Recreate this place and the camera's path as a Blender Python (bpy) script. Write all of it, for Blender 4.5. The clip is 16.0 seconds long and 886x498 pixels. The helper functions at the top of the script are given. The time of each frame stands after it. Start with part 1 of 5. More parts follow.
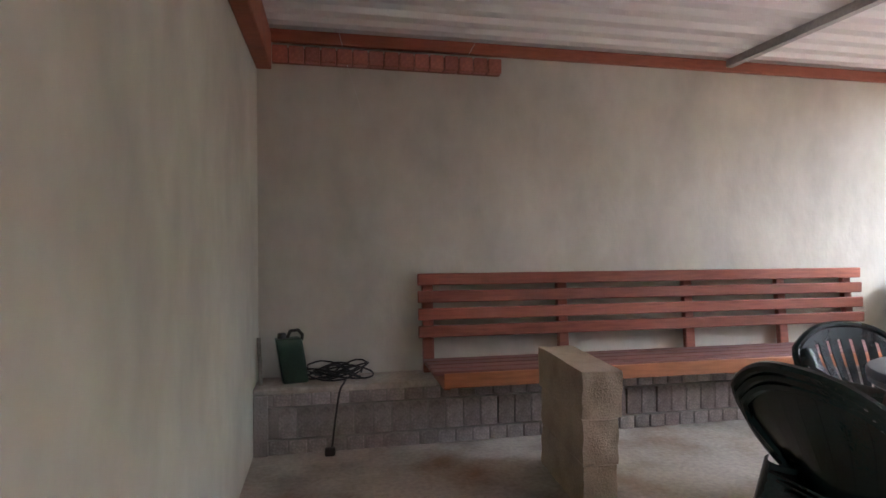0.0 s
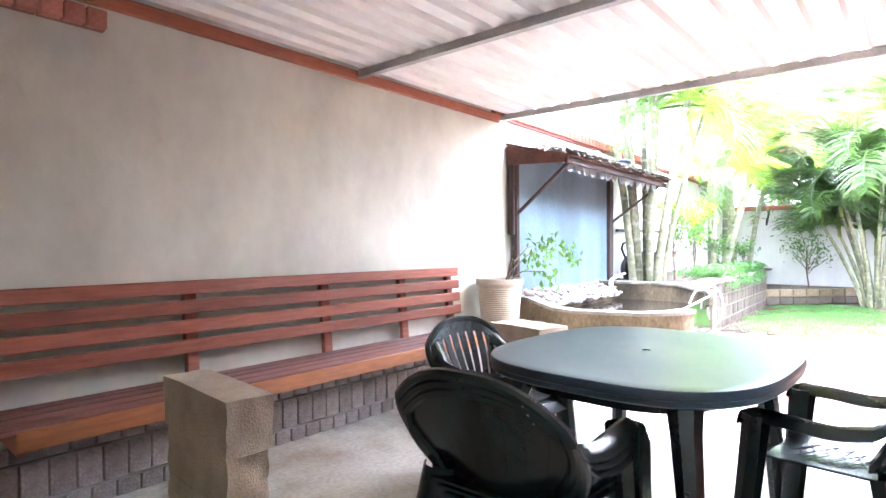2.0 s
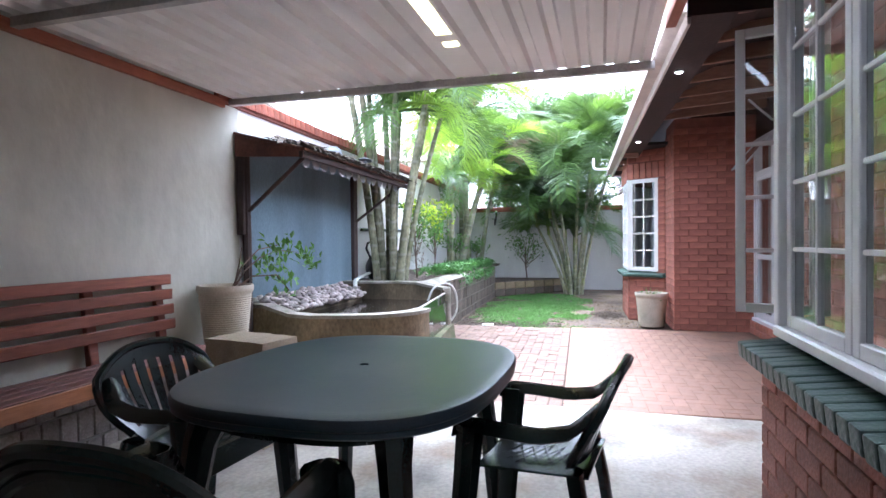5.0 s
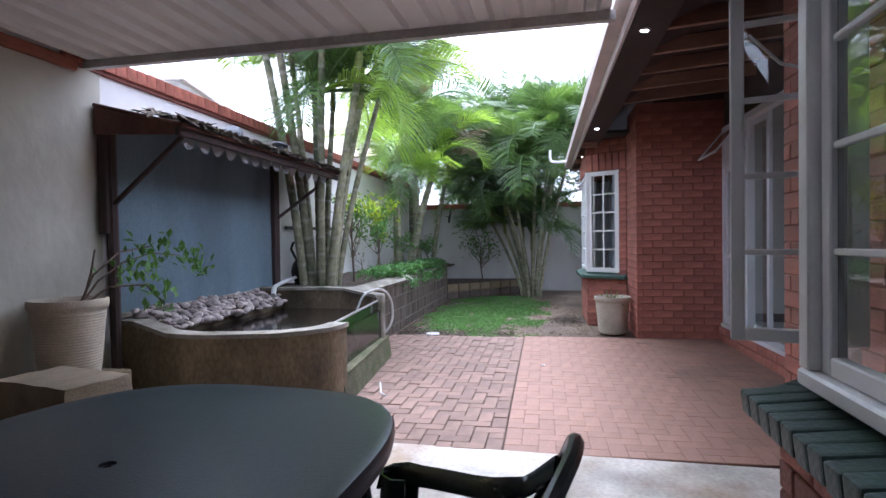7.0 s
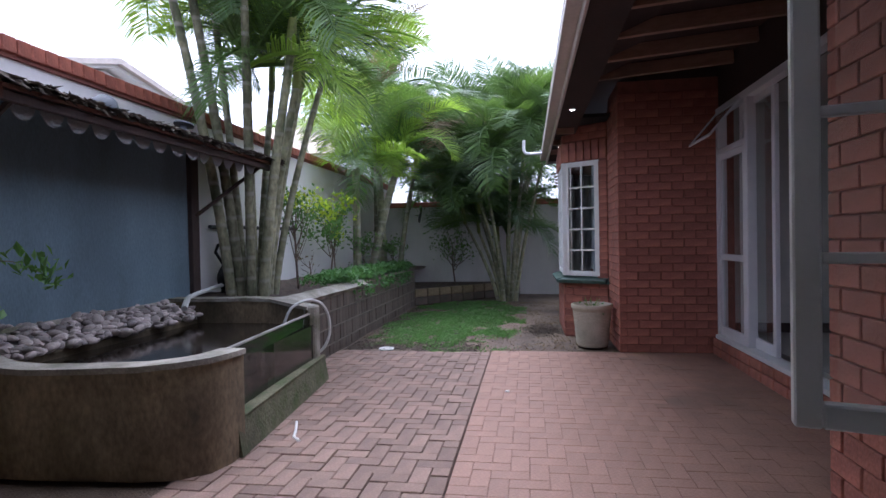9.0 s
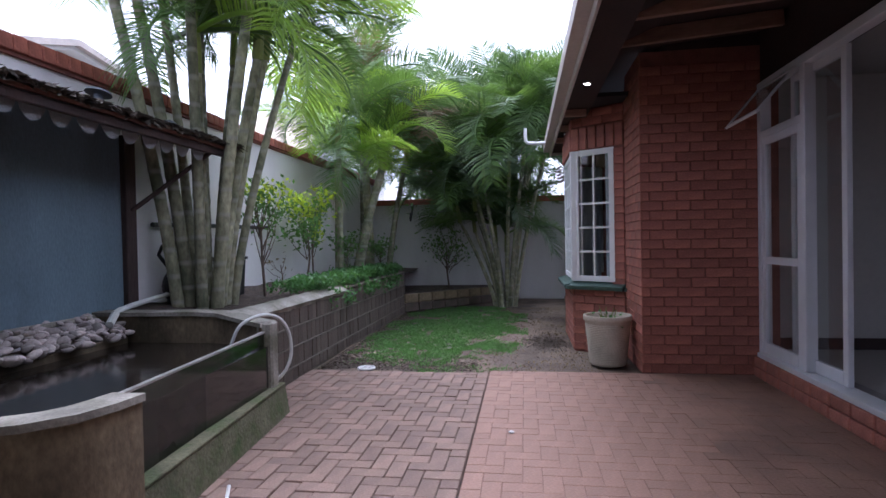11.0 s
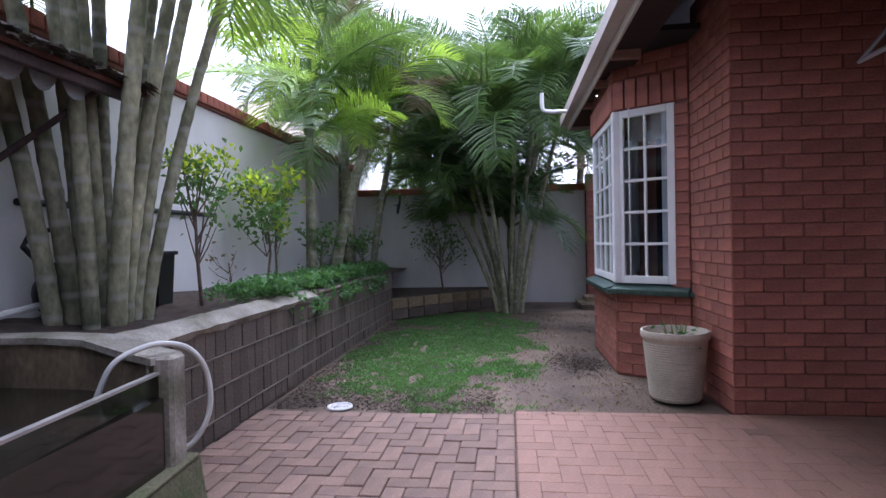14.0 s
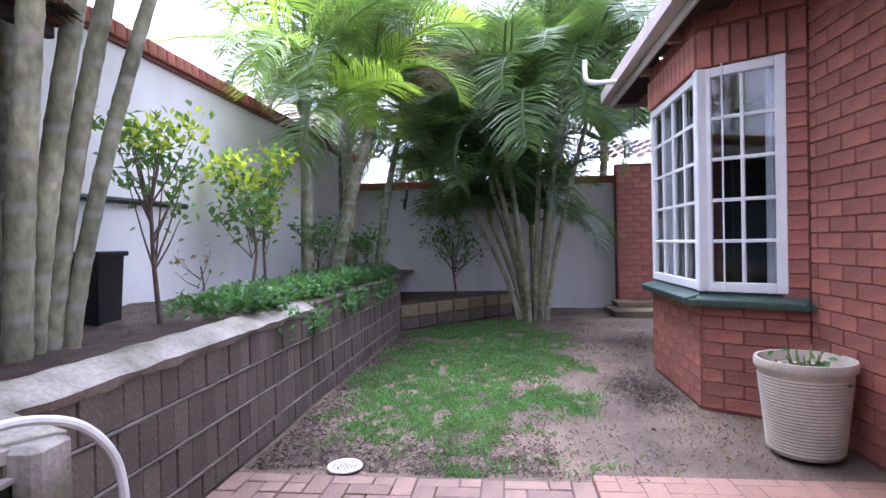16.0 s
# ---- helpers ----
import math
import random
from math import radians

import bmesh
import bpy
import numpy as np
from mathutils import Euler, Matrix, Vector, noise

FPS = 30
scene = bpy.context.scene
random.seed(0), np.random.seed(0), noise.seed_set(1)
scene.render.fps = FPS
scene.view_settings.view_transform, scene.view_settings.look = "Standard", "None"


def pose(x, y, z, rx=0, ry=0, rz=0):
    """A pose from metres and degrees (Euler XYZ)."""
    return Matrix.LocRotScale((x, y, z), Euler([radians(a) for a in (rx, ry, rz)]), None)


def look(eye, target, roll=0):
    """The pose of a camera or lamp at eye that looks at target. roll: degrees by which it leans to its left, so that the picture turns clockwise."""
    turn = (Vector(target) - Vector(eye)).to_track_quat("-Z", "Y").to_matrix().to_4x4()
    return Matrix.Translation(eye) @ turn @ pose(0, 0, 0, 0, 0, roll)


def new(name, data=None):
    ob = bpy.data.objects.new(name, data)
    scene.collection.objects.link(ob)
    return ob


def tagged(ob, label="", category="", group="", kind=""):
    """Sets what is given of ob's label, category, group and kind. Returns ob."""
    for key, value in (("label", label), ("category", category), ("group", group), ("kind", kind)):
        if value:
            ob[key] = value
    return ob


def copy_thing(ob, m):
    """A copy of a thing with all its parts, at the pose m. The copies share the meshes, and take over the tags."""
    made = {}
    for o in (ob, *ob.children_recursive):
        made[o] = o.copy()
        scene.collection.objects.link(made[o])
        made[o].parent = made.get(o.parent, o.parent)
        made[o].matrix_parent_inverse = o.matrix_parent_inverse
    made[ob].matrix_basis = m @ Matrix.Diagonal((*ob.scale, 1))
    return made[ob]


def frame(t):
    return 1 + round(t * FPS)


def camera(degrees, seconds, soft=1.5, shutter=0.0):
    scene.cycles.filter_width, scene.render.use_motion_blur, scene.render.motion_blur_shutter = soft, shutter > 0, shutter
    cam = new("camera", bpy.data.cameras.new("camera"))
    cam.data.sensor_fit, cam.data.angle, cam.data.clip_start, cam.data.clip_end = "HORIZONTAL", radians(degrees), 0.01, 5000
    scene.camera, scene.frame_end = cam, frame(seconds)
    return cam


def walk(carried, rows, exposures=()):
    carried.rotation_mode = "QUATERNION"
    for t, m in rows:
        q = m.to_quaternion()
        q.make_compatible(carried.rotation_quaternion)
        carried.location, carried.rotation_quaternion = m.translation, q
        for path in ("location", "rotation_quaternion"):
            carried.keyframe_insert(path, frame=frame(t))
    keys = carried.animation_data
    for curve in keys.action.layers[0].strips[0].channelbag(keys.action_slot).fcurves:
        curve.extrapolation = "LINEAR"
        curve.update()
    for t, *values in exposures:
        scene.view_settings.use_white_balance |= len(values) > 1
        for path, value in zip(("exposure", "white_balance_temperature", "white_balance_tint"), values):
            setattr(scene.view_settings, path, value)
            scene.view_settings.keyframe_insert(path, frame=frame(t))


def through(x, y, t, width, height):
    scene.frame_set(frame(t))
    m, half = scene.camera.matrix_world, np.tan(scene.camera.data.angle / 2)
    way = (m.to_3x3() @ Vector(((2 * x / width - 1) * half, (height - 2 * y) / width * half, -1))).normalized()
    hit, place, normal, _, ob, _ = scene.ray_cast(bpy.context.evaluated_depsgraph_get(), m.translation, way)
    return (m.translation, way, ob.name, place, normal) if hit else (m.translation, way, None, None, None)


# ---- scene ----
cam = camera(77.2, 16.0)
METRES, EYE, TILT, LEAN, TURN = 6.4, 1.2, 0.0, 0.0, -11.6
EXPOSURES = [(0.0, 4.88, 5650, 16), (0.7, 5.48, 5500, 16), (1.5, 5.85, 5450, 17), (2.5, 5.9, 5400, 16), (3.5, 4.97, 5250, 13), (4.5, 4.1, 5230, 14), (5.5, 3.33, 5280, 17), (7.0, 2.63, 5320, 19), (8.0, 2.2, 5340, 20), (9.5, 1.8, 5340, 22), (12.0, 1.8, 5300, 23), (14.5, 2.2, 5300, 28), (16.0, 2.77, 5300, 32)]
ROWS = [
    (0.0, 0.0, 0.0, 0.0, -0.0, -0.78, 0.14),
    (0.5, -0.0029, 0.0119, -0.0011, -11.53, -0.74, 0.01),
    (1.0, 0.0002, 0.0298, -0.0031, -20.98, -0.63, -0.0),
    (1.5, 0.002, 0.0437, -0.0036, -29.11, -0.43, 0.08),
    (2.0, -0.0009, 0.0537, 0.0006, -37.88, -0.51, -0.05),
    (2.5, -0.0034, 0.0604, 0.002, -45.27, -0.49, -0.01),
    (3.0, -0.006, 0.0619, 0.0034, -50.84, -0.51, -0.08),
    (3.5, -0.0058, 0.0632, 0.0027, -54.59, -0.5, 0.02),
    (4.0, 0.0024, 0.0622, 0.002, -58.08, -0.48, 0.15),
    (4.5, 0.0276, 0.063, 0.0033, -60.66, -0.6, 0.33),
    (7.0, 0.2085, 0.0847, 0.0032, -66.16, -0.87, 0.73),
    (7.5, 0.2473, 0.0885, 0.0051, -66.92, -0.86, 0.79),
    (8.0, 0.2877, 0.0903, 0.0018, -67.45, -0.84, 0.88),
    (8.5, 0.3261, 0.0912, -0.0005, -67.61, -0.81, 0.99),
    (9.0, 0.3664, 0.0955, 0.0015, -67.69, -0.81, 1.04),
    (9.5, 0.4036, 0.1027, 0.0006, -67.74, -0.81, 1.07),
    (12.0, 0.5659, 0.1768, 0.002, -68.62, -0.84, 1.07),
    (12.5, 0.5974, 0.192, 0.0005, -68.95, -0.85, 1.09),
    (13.0, 0.6378, 0.2064, -0.0007, -69.26, -0.76, 1.1),
    (13.5, 0.6753, 0.226, -0.0071, -69.5, -0.77, 1.13),
    (14.0, 0.7181, 0.2505, -0.0126, -69.65, -0.76, 1.16),
    (14.5, 0.7597, 0.2726, -0.0158, -69.69, -0.77, 1.2),
    (15.0, 0.795, 0.2965, -0.0157, -69.7, -0.73, 1.23),
    (15.5, 0.8264, 0.3227, -0.0141, -69.73, -0.7, 1.22),
    (16.0, 0.8598, 0.3412, -0.0152, -69.85, -0.75, 1.25),
]
walk(cam, [(t, pose(0, 0, EYE, TILT, LEAN, TURN) @ pose(METRES * x, METRES * y, METRES * z, 90 + pitch, roll, yaw)) for t, x, y, z, yaw, pitch, roll in ROWS], EXPOSURES)

# ---- light ----
OUT = Matrix.Translation((4.5, 0, 0)) @ Matrix.Rotation(radians(2.0), 4, "Z") @ Matrix.Translation((-4.5, 0, 0))
HERE = Matrix.Identity(4)

world = bpy.data.worlds.new("overcast_sky")
scene.world = world
world.use_nodes = True
wn, wl = world.node_tree.nodes, world.node_tree.links
wn.clear()
sky = wn.new("ShaderNodeTexSky")
sky.sky_type, sky.sun_disc, sky.sun_elevation, sky.sun_rotation = "NISHITA", False, radians(75), radians(80)
sky.air_density, sky.dust_density = 1.0, 4.0
pale = wn.new("ShaderNodeHueSaturation")
pale.inputs["Saturation"].default_value = 0.12
wback = wn.new("ShaderNodeBackground")
wback.inputs["Strength"].default_value = 0.15
wout = wn.new("ShaderNodeOutputWorld")
wl.new(sky.outputs[0], pale.inputs["Color"])
wl.new(pale.outputs[0], wback.inputs["Color"])
wl.new(wback.outputs[0], wout.inputs["Surface"])

sun_data = bpy.data.lights.new("sun", "SUN")
sun_data.energy, sun_data.angle, sun_data.color = 0.6, radians(60), (1.0, 0.97, 0.93)
sun = new("sun", sun_data)
sun.matrix_world = look((0, 0, 30), (-6, -1, 0))


# ---- materials ----
def mat(name, base, rough=0.7, var=0.25, scale=6.0, fine=60.0, bump=0.15, tint=None, metal=0.0, random_obj=0.0, spec=0.5, stain=0.0, island=0.0, stretch=(1, 1, 1), dist=0.01):
    """A surface with a broad and a fine variation of colour, bump and roughness."""
    m = bpy.data.materials.new(name)
    m.use_nodes = True
    n, l = m.node_tree.nodes, m.node_tree.links
    b = n["Principled BSDF"]
    tc = n.new("ShaderNodeTexCoord")
    mp = n.new("ShaderNodeMapping")
    mp.inputs["Scale"].default_value = stretch
    l.new(tc.outputs["Object"], mp.inputs["Vector"])
    big, small = n.new("ShaderNodeTexNoise"), n.new("ShaderNodeTexNoise")
    big.inputs["Scale"].default_value, big.inputs["Detail"].default_value = scale, 4
    small.inputs["Scale"].default_value, small.inputs["Detail"].default_value = fine, 3
    for t in (big, small):
        l.new(mp.outputs[0], t.inputs["Vector"])
    ramp = n.new("ShaderNodeValToRGB")
    dark = tint or tuple(c * (1 - var) for c in base)
    light = tuple(min(1, c * (1 + var * 0.7)) for c in base)
    e = ramp.color_ramp.elements
    e[0].position, e[0].color = 0.3, (*dark, 1)
    e[1].position, e[1].color = 0.72, (*light, 1)
    mid = e.new(0.52)
    mid.color = (*base, 1)
    l.new(big.outputs[0], ramp.inputs[0])
    mix = n.new("ShaderNodeMix")
    mix.data_type, mix.blend_type = "RGBA", "OVERLAY"
    mix.inputs[0].default_value = min(1, var * 1.2)
    l.new(ramp.outputs[0], mix.inputs[6])
    l.new(small.outputs[0], mix.inputs[7])
    col = mix.outputs[2]
    if random_obj or island:
        src = n.new("ShaderNodeObjectInfo").outputs["Random"] if random_obj else n.new("ShaderNodeNewGeometry").outputs["Random Per Island"]
        amount = random_obj or island
        mr = n.new("ShaderNodeMapRange")
        mr.inputs[3].default_value, mr.inputs[4].default_value = 1 - amount, 1 + amount
        l.new(src, mr.inputs[0])
        hs = n.new("ShaderNodeHueSaturation")
        l.new(mr.outputs[0], hs.inputs["Value"])
        l.new(col, hs.inputs["Color"])
        col = hs.outputs[0]
    if stain:
        st = n.new("ShaderNodeTexNoise")
        st.inputs["Scale"].default_value, st.inputs["Detail"].default_value = 1.3, 6
        l.new(mp.outputs[0], st.inputs["Vector"])
        sr = n.new("ShaderNodeMapRange")
        sr.inputs[1].default_value, sr.inputs[2].default_value = 0.5, 0.72
        sr.inputs[3].default_value, sr.inputs[4].default_value = 1.0, 1 - stain
        l.new(st.outputs[0], sr.inputs[0])
        h2 = n.new("ShaderNodeHueSaturation")
        l.new(sr.outputs[0], h2.inputs["Value"])
        l.new(col, h2.inputs["Color"])
        col = h2.outputs[0]
    l.new(col, b.inputs["Base Color"])
    rr = n.new("ShaderNodeMapRange")
    rr.inputs[3].default_value, rr.inputs[4].default_value = max(0.02, rough - 0.12), min(1, rough + 0.12)
    l.new(big.outputs[0], rr.inputs[0])
    l.new(rr.outputs[0], b.inputs["Roughness"])
    b.inputs["Metallic"].default_value = metal
    b.inputs["Specular IOR Level"].default_value = spec
    if bump:
        bp = n.new("ShaderNodeBump")
        bp.inputs["Strength"].default_value, bp.inputs["Distance"].default_value = bump, dist
        l.new(small.outputs[0], bp.inputs["Height"])
        l.new(bp.outputs[0], b.inputs["Normal"])
    return m


def glass(name, tint=(0.9, 0.95, 0.93), rough=0.0):
    m = bpy.data.materials.new(name)
    m.use_nodes = True
    b = m.node_tree.nodes["Principled BSDF"]
    b.inputs["Base Color"].default_value = (*tint, 1)
    b.inputs["Transmission Weight"].default_value = 1.0
    b.inputs["Roughness"].default_value, b.inputs["IOR"].default_value = rough, 1.45
    return m


def leafy(name, base, var=0.35, through=0.35, rough=0.45):
    """Leaves: glossy on top, with light passing through."""
    m = mat(name, base, rough, var, 3.0, 30.0, 0.0, island=var)
    n, l = m.node_tree.nodes, m.node_tree.links
    b = n["Principled BSDF"]
    tr = n.new("ShaderNodeBsdfTranslucent")
    tr.inputs["Color"].default_value = (base[0] * 2.2, base[1] * 2.0, base[2] * 1.2, 1)
    ms = n.new("ShaderNodeMixShader")
    ms.inputs[0].default_value = through
    l.new(b.outputs[0], ms.inputs[1])
    l.new(tr.outputs[0], ms.inputs[2])
    l.new(ms.outputs[0], n["Material Output"].inputs["Surface"])
    return m


def ring(m, colour, scale):
    """Pale leaf scars round an upright stem, about 0.31 / scale metres apart."""
    n, l = m.node_tree.nodes, m.node_tree.links
    b = n["Principled BSDF"]
    src = b.inputs["Base Color"].links[0].from_socket
    tc = n.new("ShaderNodeTexCoord")
    wave = n.new("ShaderNodeTexWave")
    wave.bands_direction = "Z"
    wave.inputs["Scale"].default_value, wave.inputs["Distortion"].default_value, wave.inputs["Detail Scale"].default_value = scale, 2.2, 0.6
    shift = n.new("ShaderNodeVectorMath")
    shift.operation = "ADD"
    l.new(tc.outputs["Object"], shift.inputs[0])
    l.new(n.new("ShaderNodeObjectInfo").outputs["Random"], shift.inputs[1])
    l.new(shift.outputs[0], wave.inputs["Vector"])
    mr = n.new("ShaderNodeMapRange")
    mr.inputs[1].default_value, mr.inputs[2].default_value, mr.inputs[4].default_value = 0.86, 1.0, 0.5
    l.new(wave.outputs["Fac"], mr.inputs[0])
    mix = n.new("ShaderNodeMix")
    mix.data_type = "RGBA"
    l.new(mr.outputs[0], mix.inputs[0])
    l.new(src, mix.inputs[6])
    mix.inputs[7].default_value = (*colour, 1)
    l.new(mix.outputs[2], b.inputs["Base Color"])


M_PLASTER = mat("cream_plaster", (0.535, 0.52, 0.44), 0.8, 0.13, 1.7, 8, 0.45, stain=0.16, stretch=(1, 1, 0.65), dist=0.02)
M_WHITE_WALL = mat("white_wall_paint", (0.76, 0.75, 0.735), 0.85, 0.10, 1.2, 24, 0.25, stain=0.15, stretch=(1, 1, 0.5), dist=0.006)
M_CONCRETE = mat("concrete_screed", (0.45, 0.42, 0.37), 0.7, 0.30, 2.2, 40, 0.25, stain=0.62, tint=(0.29, 0.22, 0.155))
M_CEMENT = mat("old_cement", (0.205, 0.155, 0.092), 0.85, 0.55, 2.2, 40, 0.4, stain=0.75, tint=(0.085, 0.066, 0.035), stretch=(1, 1, 0.6))
M_CAP = mat("grey_cement_cap", (0.31, 0.285, 0.24), 0.85, 0.4, 5.0, 60, 0.4, stain=0.5, tint=(0.15, 0.14, 0.09))
M_MOSSY = mat("mossy_cement", (0.105, 0.10, 0.055), 0.9, 0.5, 6.0, 50, 0.6, stain=0.5, tint=(0.05, 0.075, 0.018))
M_BLOCK = mat("concrete_block", (0.42, 0.35, 0.26), 0.95, 0.26, 5.0, 110, 0.5, stain=0.2, dist=0.012)
M_GREYBRICK = mat("weathered_grey_brick", (0.32, 0.285, 0.265), 0.9, 0.35, 9.0, 70, 0.5, random_obj=0.22)
M_PLANTBRICK = mat("planter_brick", (0.105, 0.080, 0.062), 0.92, 0.45, 8.0, 60, 0.5, random_obj=0.25, stain=0.3, tint=(0.075, 0.07, 0.05))
M_MORTAR = mat("grey_mortar", (0.28, 0.262, 0.238), 0.95, 0.2, 8.0, 80, 0.4)
M_REDBRICK = mat("red_face_brick", (0.35, 0.128, 0.092), 0.75, 0.34, 6.0, 70, 0.45, random_obj=0.17)
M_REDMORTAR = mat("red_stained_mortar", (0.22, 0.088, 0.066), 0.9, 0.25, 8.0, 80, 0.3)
M_COPING = mat("coping_brick", (0.34, 0.11, 0.07), 0.85, 0.3, 8.0, 60, 0.4, random_obj=0.15)
M_TRIM = mat("red_oxide_timber", (0.31, 0.10, 0.055), 0.6, 0.25, 4.0, 50, 0.2, stretch=(0.2, 1, 1))
M_SHEET = mat("white_steel_sheet", (0.74, 0.71, 0.68), 0.42, 0.06, 1.0, 12, 0.05, stain=0.1)
M_STEEL = mat("galvanised_steel", (0.44, 0.42, 0.40), 0.45, 0.2, 5.0, 50, 0.1, metal=0.6)
M_BENCH = mat("stained_pine", (0.25, 0.082, 0.048), 0.45, 0.38, 3.0, 55, 0.3, random_obj=0.16, stretch=(0.12, 1.0, 1.0))
M_RAIL = mat("orange_stained_pine", (0.34, 0.135, 0.055), 0.45, 0.35, 3.0, 55, 0.3, stretch=(0.12, 1, 1))
# Room gloom put into the colour: near-black behind the bay window.
M_ROOMGLOOM = mat("near_black_for_unlit_room", (0.016, 0.016, 0.018), 0.9, 0.1, 3, 30, 0.05)
M_BENCH_SEAT = mat("worn_stained_pine", (0.17, 0.072, 0.06), 0.5, 0.4, 3.0, 60, 0.35, random_obj=0.16, stretch=(0.12, 1, 1))
M_PLASTIC = mat("dark_green_plastic", (0.011, 0.022, 0.021), 0.22, 0.25, 5.0, 120, 0.06)
# Bluer and paler than plain plastic: sky reflection put into the base colour.
M_TABLE = mat("sky_tinted_green_tabletop", (0.036, 0.064, 0.090), 0.38, 0.2, 2.0, 160, 0.12)
M_CANVAS = mat("blue_grey_canvas", (0.15, 0.21, 0.25), 0.85, 0.22, 1.4, 90, 0.2, stain=0.35, stretch=(1, 1, 0.35))
M_VALANCE = mat("pale_faded_canvas", (0.24, 0.25, 0.26), 0.85, 0.3, 3, 90, 0.2, stain=0.4)
M_DARKWOOD = mat("weathered_dark_pole", (0.055, 0.035, 0.03), 0.8, 0.4, 6, 60, 0.4, stretch=(1, 1, 0.2))
M_AWNROOF = mat("rusty_awning_board", (0.12, 0.05, 0.035), 0.85, 0.4, 4, 40, 0.4)
M_LITTER = mat("dry_leaf_litter", (0.10, 0.08, 0.06), 0.95, 0.5, 20, 90, 0.8, island=0.4)
M_STONE = mat("river_stone", (0.37, 0.315, 0.29), 0.7, 0.3, 8, 60, 0.2, random_obj=0.5)
M_WATER = mat("dark_pond_water", (0.020, 0.016, 0.012), 0.05, 0.2, 3, 10, 0.05)
M_POT = mat("ribbed_stone_pot", (0.47, 0.42, 0.33), 0.8, 0.18, 6, 70, 0.3, stain=0.2)
M_SOIL = mat("dark_soil", (0.085, 0.06, 0.045), 0.95, 0.5, 14, 120, 1.0, dist=0.03)
M_GROUND = mat("bare_sandy_earth", (0.140, 0.103, 0.073), 0.95, 0.4, 1.6, 70, 0.7, stain=0.6, tint=(0.075, 0.055, 0.04), dist=0.02)
M_PAVER = mat("clay_paver", (0.205, 0.134, 0.102), 0.8, 0.3, 5, 70, 0.35, random_obj=0.2, stain=0.4)
M_PAVER_RED = mat("red_painted_paver", (0.262, 0.148, 0.104), 0.62, 0.22, 4, 60, 0.3, random_obj=0.09, stain=0.42)
M_JOINT = mat("sandy_joint", (0.12, 0.08, 0.06), 0.95, 0.3, 10, 80, 0.4)
M_JOINT_RED = mat("painted_joint", (0.20, 0.108, 0.078), 0.9, 0.3, 10, 80, 0.3)
M_BEDJOINT = mat("planter_joint", (0.15, 0.13, 0.105), 0.95, 0.3, 8, 80, 0.4)
M_PANEL = leafy("translucent_panel", (0.40, 0.40, 0.40), 0.05, 0.85, 0.4)
M_FRAME = mat("white_window_paint", (0.78, 0.78, 0.77), 0.4, 0.05, 8, 60, 0.08)
M_ALU = mat("pale_aluminium", (0.66, 0.66, 0.70), 0.4, 0.06, 6, 40, 0.03, metal=0.15)
M_GLASS = glass("window_glass")
M_TANKGLASS = glass("green_tank_glass", (0.14, 0.22, 0.16), 0.03)
M_SILL = mat("green_sill_paint", (0.045, 0.085, 0.068), 0.5, 0.3, 7, 60, 0.3, random_obj=0.15)
M_FASCIA = mat("off_white_fascia", (0.55, 0.48, 0.43), 0.55, 0.12, 5, 40, 0.1, stain=0.2)
M_RAFTER = mat("red_brown_rafter", (0.28, 0.165, 0.12), 0.7, 0.3, 4, 50, 0.3, stretch=(1, 0.2, 1))
# Dark underlay; on walls under the eaves its darkness stands in for shade.
M_SOFFIT = mat("underlay_and_shade_brown", (0.035, 0.02, 0.018), 0.9, 0.3, 4, 40, 0.2)
M_TILE = mat("roof_tile", (0.30, 0.20, 0.17), 0.85, 0.3, 6, 50, 0.4, random_obj=0.12)
M_BEIGE_TILE = mat("beige_roof_tile", (0.46, 0.38, 0.29), 0.85, 0.2, 3, 40, 0.3)
M_TRUNK = mat("grey_green_palm_stem", (0.25, 0.245, 0.155), 0.65, 0.7, 5, 30, 0.22, random_obj=0.35, stain=0.35, tint=(0.085, 0.10, 0.05), stretch=(1.0, 1.0, 0.55))
ring(M_TRUNK, (0.38, 0.37, 0.32), 1.5)
M_BARK = mat("brown_bark", (0.14, 0.10, 0.075), 0.9, 0.4, 10, 70, 0.6)
M_FROND = leafy("palm_leaf", (0.080, 0.150, 0.038), 0.35)
M_FROND_YOUNG = leafy("young_palm_leaf", (0.20, 0.33, 0.05), 0.35, 0.45)
M_FROND_DARK = leafy("shaded_palm_leaf", (0.062, 0.115, 0.045), 0.4, 0.35)
M_FROND_DRY = leafy("dry_palm_leaf", (0.15, 0.12, 0.075), 0.3, 0.25, 0.8)
M_STALK = mat("yellow_green_stalk", (0.20, 0.24, 0.06), 0.5, 0.25, 6, 40, 0.1)
M_LEAF = leafy("shrub_leaf", (0.085, 0.18, 0.05), 0.4)
M_LEAF_LIME = leafy("lime_shrub_leaf", (0.34, 0.44, 0.04), 0.35, 0.45)
M_COVER = leafy("groundcover_leaf", (0.06, 0.15, 0.045), 0.4)
M_GRASS = leafy("lawn_grass", (0.092, 0.205, 0.062), 0.45, 0.35, 0.6)
M_GRASS_DRY = leafy("dry_grass", (0.17, 0.13, 0.07), 0.4, 0.2, 0.8)
M_BLACK = mat("black_plastic", (0.012, 0.012, 0.014), 0.45, 0.2, 8, 60, 0.1)
M_DOME = mat("weathered_grey_plastic", (0.09, 0.10, 0.115), 0.45, 0.25, 8, 90, 0.15)
M_GREENCAN = mat("green_plastic_can", (0.018, 0.045, 0.030), 0.4, 0.25, 8, 60, 0.1)
M_PVC = mat("dirty_white_pvc", (0.60, 0.60, 0.57), 0.5, 0.12, 10, 50, 0.1)
